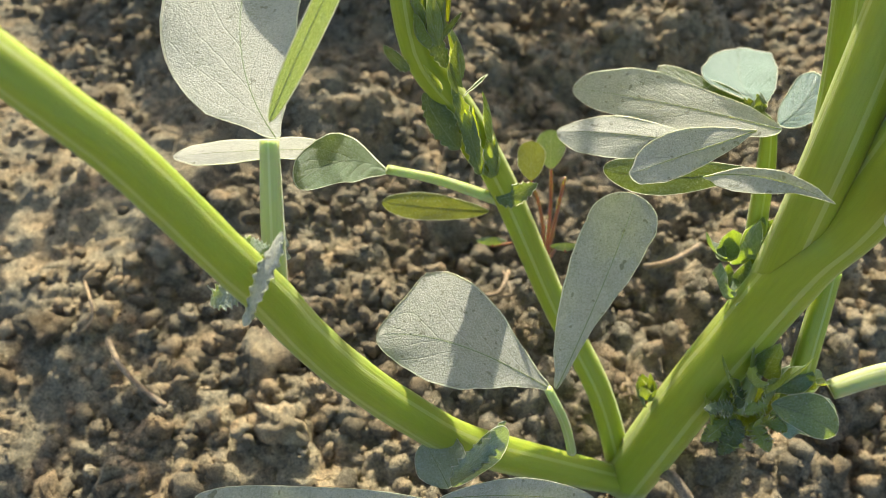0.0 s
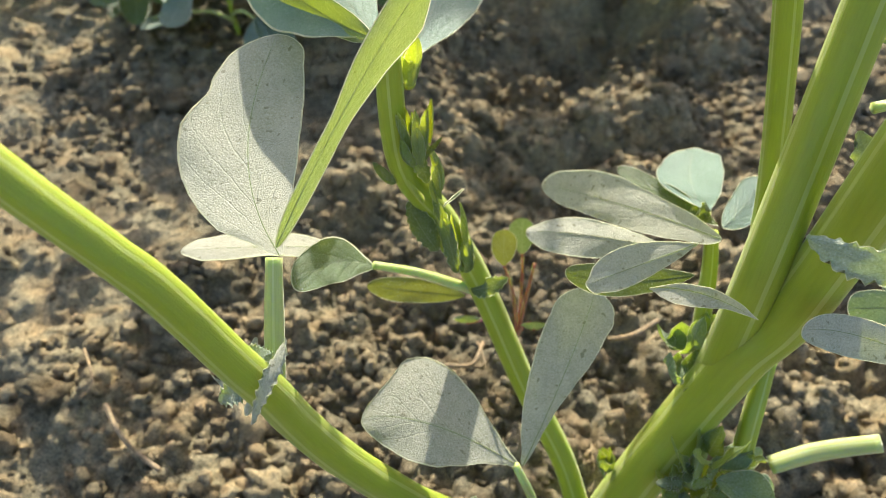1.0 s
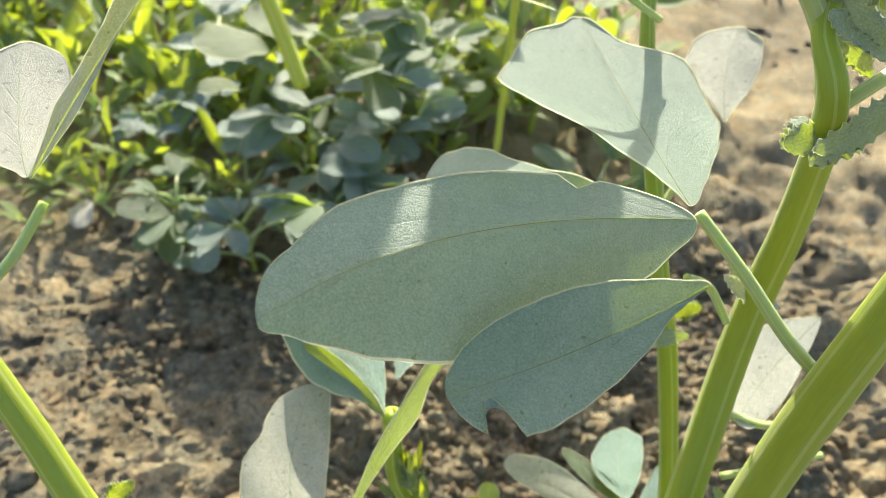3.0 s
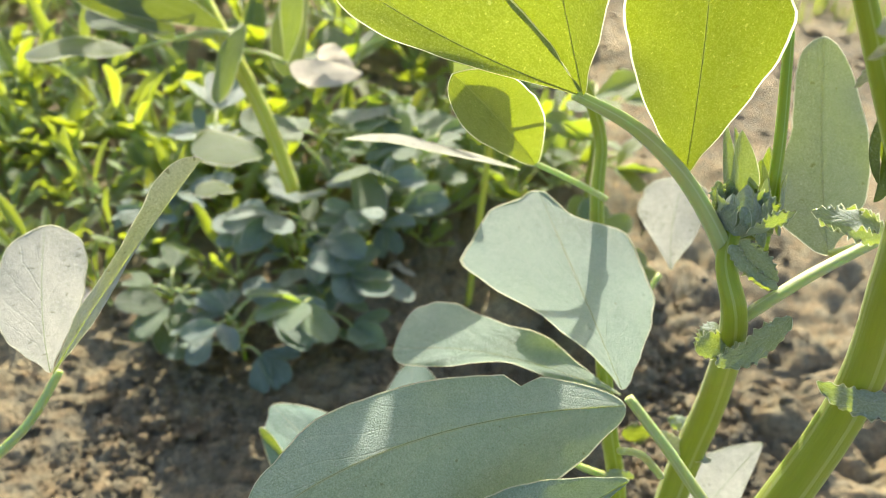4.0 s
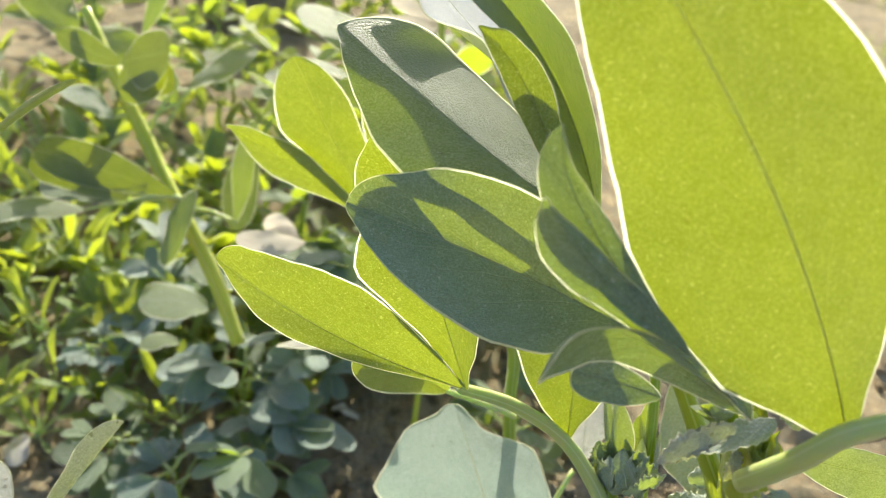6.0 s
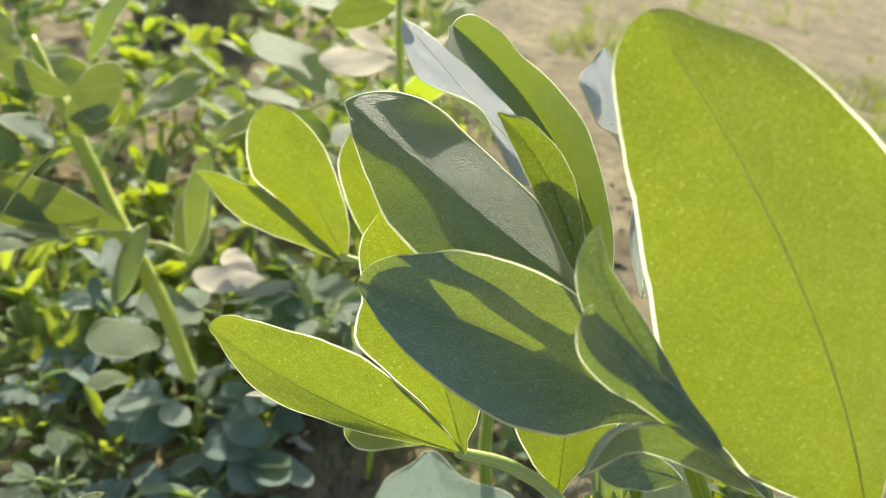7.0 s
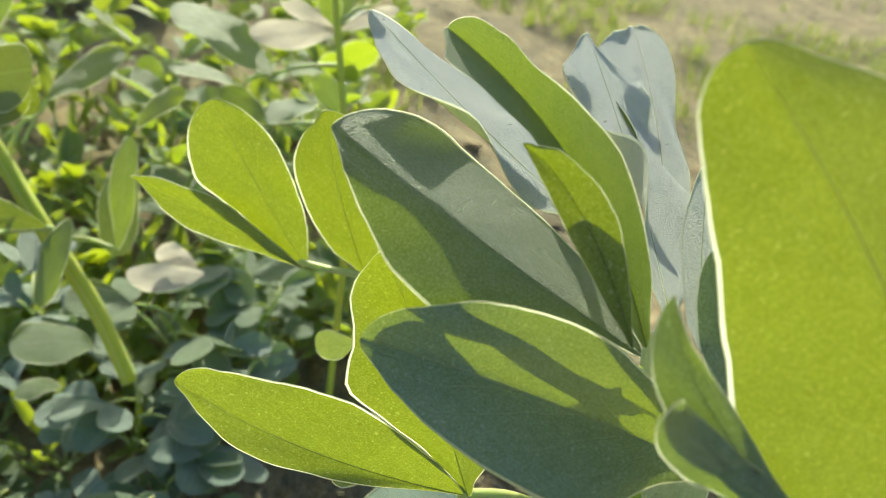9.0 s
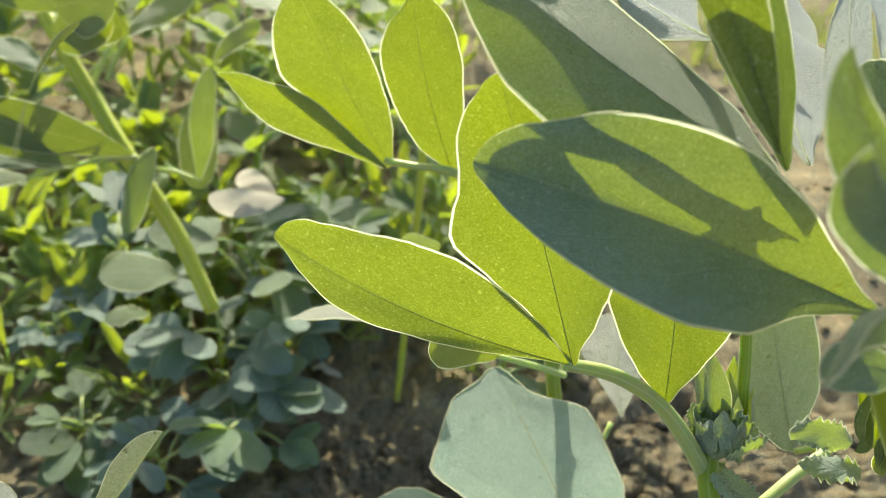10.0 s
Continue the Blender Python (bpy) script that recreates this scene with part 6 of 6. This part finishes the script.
stalk("stalk", red_weed, [(0.2205, 0.3110, 0.0040, 0.0009), (0.2178, 0.3106, 0.0428, 0.0008), (0.2151, 0.3103, 0.0656, 0.0006)], M_REDSTALK, sides=6)
leaf(red_weed, (0.2151, 0.3103, 0.0656), (0.2143, 0.3221, 0.0748), (0.2147, 0.3162, 0.0702), (0.2091, 0.3159, 0.0701), (0.2202, 0.3165, 0.0703), M_BACK, nu=12, nv=4, seed=1)
stalk("stalk", red_weed, [(0.2205, 0.3110, 0.0040, 0.0009), (0.2195, 0.3043, 0.0473, 0.0008), (0.2185, 0.2976, 0.0747, 0.0006)], M_REDSTALK, sides=6)
stalk("stalk", red_weed, [(0.2205, 0.3110, 0.0040, 0.0009), (0.2073, 0.2986, 0.0338, 0.0008), (0.1942, 0.2863, 0.0476, 0.0006)], M_REDSTALK, sides=6)
leaf(red_weed, (0.1942, 0.2863, 0.0476), (0.1940, 0.2888, 0.0496), (0.1941, 0.2875, 0.0486), (0.1885, 0.2872, 0.0485), (0.1996, 0.2879, 0.0487), M_BACK, nu=12, nv=4, seed=3)
stalk("stalk", red_weed, [(0.2205, 0.3110, 0.0040, 0.0009), (0.2209, 0.2970, 0.0353, 0.0008), (0.2213, 0.2830, 0.0507, 0.0006)], M_REDSTALK, sides=6)
leaf(red_weed, (0.2213, 0.2830, 0.0507), (0.2211, 0.2855, 0.0526), (0.2212, 0.2843, 0.0517), (0.2158, 0.2840, 0.0516), (0.2267, 0.2846, 0.0517), M_BACK, nu=12, nv=4, seed=4)
# straws and roots lying on the soil
straw([(0.0436, 0.2584, 0.0100, 0.0011), (0.0551, 0.2442, 0.0140, 0.0011), (0.0647, 0.2372, 0.0100, 0.0011), (0.0761, 0.2294, 0.0140, 0.0011)], "thin dry straw lying on the soil")
straw([(0.2625, 0.3087, 0.0100, 0.0012), (0.2738, 0.3095, 0.0140, 0.0012), (0.2877, 0.3219, 0.0100, 0.0012)], "thin dry straw lying on the soil")
straw([(0.1871, 0.2890, 0.0100, 0.0010), (0.1987, 0.2876, 0.0140, 0.0010), (0.2037, 0.3024, 0.0100, 0.0010)], "thin dry straw lying on the soil")
straw([(0.2567, 0.2177, 0.0100, 0.0022), (0.2621, 0.2123, 0.0140, 0.0022), (0.2672, 0.2060, 0.0100, 0.0022)], "thin dry straw lying on the soil")
straw([(0.0252, 0.2849, 0.0100, 0.0006), (0.0367, 0.2661, 0.0140, 0.0006), (0.0315, 0.2603, 0.0100, 0.0006)], "thin dry straw lying on the soil")
straw([(0.2013, 0.3023, 0.0100, 0.0006), (0.2045, 0.2880, 0.0140, 0.0006), (0.1990, 0.2889, 0.0100, 0.0006)], "thin dry straw lying on the soil")
straw([(-0.0196, 0.4704, 0.0040, 0.0007), (-0.0664, 0.5374, -0.0360, 0.0007), (-0.0772, 0.5309, -0.0138, 0.0007)], "dead pale straw leaning between the leaves")



# ---- background plants ----
def whole_plant(at, height, seed, leaf_len, material, lean=0.15, label="leafy broad bean plant with sunlit yellow-green leaves", leaves=8, stem_r=0.0035, droop=0.0, group="bean plants in the field"):
    """A bean plant: a leaning stem, and leaves of two or three pairs of leaflets up it."""
    rnd = random.Random(seed)
    root = thing("bean_plant", at, label, "bean plant", group)
    a = rnd.random() * 6.28
    d = Vector((math.cos(a) * lean, math.sin(a) * lean, 1.0)).normalized()
    base = Vector(at)
    rows = []
    for i in range(5):
        k = i / 4
        p = base + d * (height * k) + Vector((rnd.uniform(-1, 1), rnd.uniform(-1, 1), 0)) * 0.012 * k
        rows.append((*p, stem_r * (1 - 0.5 * k)))
    stalk("stem", root, rows, M_STEM, steps=3, sides=8)
    for i in range(leaves):
        k = 0.15 + 0.85 * (i + 0.6) / leaves
        p = base + d * (height * k)
        az = a + i * 2.4 + rnd.uniform(-0.4, 0.4)
        out_d = Vector((math.cos(az), math.sin(az), rnd.uniform(0.1, 0.8))).normalized()
        ln = leaf_len * rnd.uniform(0.55, 1.3)
        e = p + out_d * ln * rnd.uniform(0.5, 1.0)
        stalk("petiole", root, [(*p, 0.0014), (*((p + e) / 2 + Vector((0, 0, 0.004))), 0.0012), (*e, 0.0010)], M_PETIOLE, steps=2, sides=6)
        for j in range(rnd.choice((3, 4, 4, 5))):
            az2 = az + (-1.1, 1.1, -0.35, 0.4, 0.0)[j] * rnd.uniform(0.6, 1.0)
            rise = rnd.uniform(-0.35, 0.75) - droop
            ld = Vector((math.cos(az2), math.sin(az2), rise)).normalized()
            side = ld.cross(Vector((rnd.uniform(-.5, .5), rnd.uniform(-.5, .5), 1))).normalized()
            up = side.cross(ld)
            w = ln * rnd.uniform(0.24, 0.32)
            tip = e + ld * ln
            mid = (e + tip) / 2 + up * ln * rnd.uniform(-0.06, 0.08)
            fold = rnd.uniform(0.0, 0.5)
            leaf(root, e, tip, mid, mid - side * w + up * w * fold, mid + side * w + up * w * fold, material, nu=12, nv=4, wave=0.08, seed=rnd.randrange(999), mucro=False)
    return root


# low bushy plants with blue-green shaded leaves, beside the first
for i, (x, y, h, ll) in enumerate([(0.035, 0.545, 0.05, 0.034), (0.10, 0.575, 0.055, 0.036), (-0.03, 0.585, 0.045, 0.032), (0.055, 0.64, 0.08, 0.042), (0.13, 0.66, 0.09, 0.044),
                                   (0.17, 0.74, 0.11, 0.044), (0.07, 0.73, 0.11, 0.048), (-0.08, 0.68, 0.05, 0.030), (-0.03, 0.76, 0.09, 0.044), (0.12, 0.80, 0.13, 0.046)]):
    whole_plant((x, y, soil_height(x, y)), h, 40 + i, ll, (M_LOW, M_BACK, M_YOUNG, M_LOW)[i % 4], label="low bushy bean plant with dusty blue-green leaves", leaves=8, stem_r=0.002, droop=0.35, group="low bean plants")

for i, (x, y, h) in enumerate([(0.27, 0.80, 0.15), (0.36, 0.84, 0.16), (0.31, 0.66, 0.05)]):
    whole_plant((x, y, soil_height(x, y)), h, 60 + i, 0.045, M_FIELD, leaves=7, droop=-0.3)

# taller sunlit plants behind, copied from five patterns
patterns = []
for i, (x, y, h, ll) in enumerate([(0.06, 0.94, 0.22, 0.056), (-0.12, 1.34, 0.15, 0.052), (0.19, 1.02, 0.25, 0.060), (-0.36, 1.30, 0.25, 0.062), (0.02, 1.16, 0.20, 0.060)]):
    patterns.append(whole_plant((x, y, 0.0), h, 70 + i, ll, (M_FIELD, M_WEED)[i % 2], leaves=8, droop=-0.45))
rnd = random.Random(11)
spots = [(0.26, 1.14), (0.1, 1.36), (-0.32, 1.3), (-0.1, 1.5), (0.3, 1.46), (-0.58, 1.3), (-0.3, 1.58), (0.16, 1.72), (-0.7, 1.55), (0.4, 1.62), (-0.4, 1.84), (0.1, 1.98), (-0.45, 2.14), (0.28, 2.26), (-0.85, 2.05), (-0.35, 2.42), (0.14, 1.24), (0.28, 1.3), (0.0, 1.38), (-0.5, 1.2), (-0.2, 1.42), (0.18, 1.48), (-0.42, 1.5), (0.06, 1.64), (-0.65, 1.42), (-0.22, 1.68), (0.30, 1.66), (-0.52, 1.74), (-0.02, 1.86),
         (0.22, 1.9), (-0.8, 1.66), (0.44, 1.86), (-0.62, 2.0), (0.05, 2.1), (-0.95, 1.92), (0.34, 2.12), (-0.5, 2.28), (0.14, 2.36), (-0.8, 2.26), (-1.15, 2.15), (-0.05, 2.5), (-1.0, 2.5), (-0.7, 2.55)]
for i, (x, y) in enumerate(spots):
    k = rnd.uniform(0.62, 0.9)
    copy_thing(patterns[i % 5], pose(x, y, 0.0, rnd.uniform(-6, 6), rnd.uniform(-6, 6), rnd.uniform(0, 360)) @ Matrix.Scale(k, 4))

# weeds between the plants
weeds = [weed((-0.20, 0.74, 0.0), 1, 0.034, 9, M_WEED, "bright yellow-green weed low on the soil", group="weeds", flat=0.8, wide=0.13),
         weed((-0.26, 0.80, 0.0), 2, 0.030, 10, M_WEED, "bright yellow-green weed low on the soil", group="weeds", flat=0.5, wide=0.2),
         weed((-0.10, 0.82, 0.0), 3, 0.040, 8, M_WEED, "bright yellow-green weed low on the soil", group="weeds", flat=1.0, wide=0.1)]
weeds.append(weed((-0.16, 0.66, 0.0), 4, 0.028, 9, M_YELLOW, "yellowing weed low on the soil", group="weeds", flat=0.7, wide=0.2))
for i in range(260):
    x, y = rnd.uniform(-0.62, 0.34), rnd.uniform(0.56, 0.95) if i % 3 else rnd.uniform(0.9, 1.4)
    if y < 0.57 + 0.7 * max(0.0, x + 0.04):
        continue
    copy_thing(weeds[(0, 1, 2, 0, 1, 2, 0, 1, 2, 3)[i % 10]], pose(x, y, soil_height(x, y), 0, 0, rnd.uniform(0, 360)) @ Matrix.Scale(rnd.uniform(0.7, 1.3) * (1.0 + 0.9 * max(0.0, min(1.0, (y - 0.68) / 0.3))), 4))

# pale withered leaves lying among the weeds
for i, (x, y) in enumerate([(-0.10, 0.70), (-0.02, 0.60), (0.13, 0.69), (0.17, 0.66), (-0.16, 0.78), (-0.05, 0.84), (0.06, 0.90), (-0.22, 0.68), (0.20, 0.80), (-0.12, 0.60), (0.10, 0.60), (-0.28, 0.86)]):
    z = soil_height(x, y) + 0.012
    ln, a = rnd.uniform(0.022, 0.04), rnd.random() * 6.28
    d = Vector((math.cos(a), math.sin(a), rnd.uniform(-0.1, 0.4)))
    sd = Vector((-d.y, d.x, rnd.uniform(-0.3, 0.5))) * ln * 0.27
    b0 = Vector((x, y, z))
    m0 = b0 + d * ln * 0.5 + Vector((0, 0, 0.004))
    fallen = leaf(None, b0, b0 + d * ln, m0, m0 - sd, m0 + sd, M_DRY, name="withered_leaf", nu=14, nv=4, wave=0.3, seed=200 + i, mucro=False)
    tagged(fallen, "pale withered leaf lying among the weeds", "dead leaf", "withered leaves")


def grass_field(name, label, count, seed, x0, x1, y0, y1, h0, h1):
    """Thin grass in loose tufts, as one mesh."""
    rnd = random.Random(seed)
    vv, ff = [], []
    for _ in range(count):
        x, y = rnd.uniform(x0, x1), rnd.uniform(y0, y1)
        if noise.noise(Vector((x * 2.2, y * 2.2, 5.0))) < -0.05:
            continue
        for _b in range(rnd.randrange(3, 8)):
            px, py = x + rnd.gauss(0, 0.012), y + rnd.gauss(0, 0.012)
            h, a, w = rnd.uniform(h0, h1), rnd.random() * 6.28, rnd.uniform(0.0012, 0.0028)
            bend = rnd.uniform(0.1, 0.7) * h
            ca, sa = math.cos(a), math.sin(a)
            o = len(vv)
            for k, ww in ((0.0, 1.0), (0.5, 0.8), (0.85, 0.45), (1.0, 0.05)):
                cx, cy, cz = px + ca * bend * k * k, py + sa * bend * k * k, soil_height(px, py) - 0.003 + h * k * (1 - 0.2 * k)
                vv += [(cx - sa * w * ww, cy + ca * w * ww, cz), (cx + sa * w * ww, cy - ca * w * ww, cz)]
            ff += [(o + 2 * k, o + 2 * k + 1, o + 2 * k + 3, o + 2 * k + 2) for k in range(3)]
    me = bpy.data.meshes.new(name)
    me.from_pydata(vv, [], ff)
    me.uv_layers.new(name="UVMap")
    me.materials.append(M_GRASS)
    return tagged(new(name, me), label, "grass", kind="stuff")


grass_field("grass", "thin young grass coming up through bare soil", 1500, 21, 0.35, 3.2, 1.55, 3.0, 0.03, 0.09)
grass_field("far_grass", "patchy green grass at the field edge", 1400, 22, -3.0, 5.0, 2.6, 6.0, 0.04, 0.12)

# a dark bank of earth at the field's edge
bm = bmesh.new()
bmesh.ops.create_icosphere(bm, subdivisions=5, radius=1.0)
for v in bm.verts:
    q = v.co.copy()
    v.co = Vector((q.x * 0.17, q.y * 0.16, q.z * 0.24)) * (1 + 0.35 * noise.noise(q * 1.6) + 0.12 * noise.noise(q * 5.0) + 0.05 * noise.noise(q * 14.0))
bank = part("earth_bank", bm, M_SOIL, None)
bank.matrix_basis = Matrix.Translation((-0.20, 2.10, 0.0))
tagged(bank, "rounded bank of bare brown earth behind the plants", "earth bank")
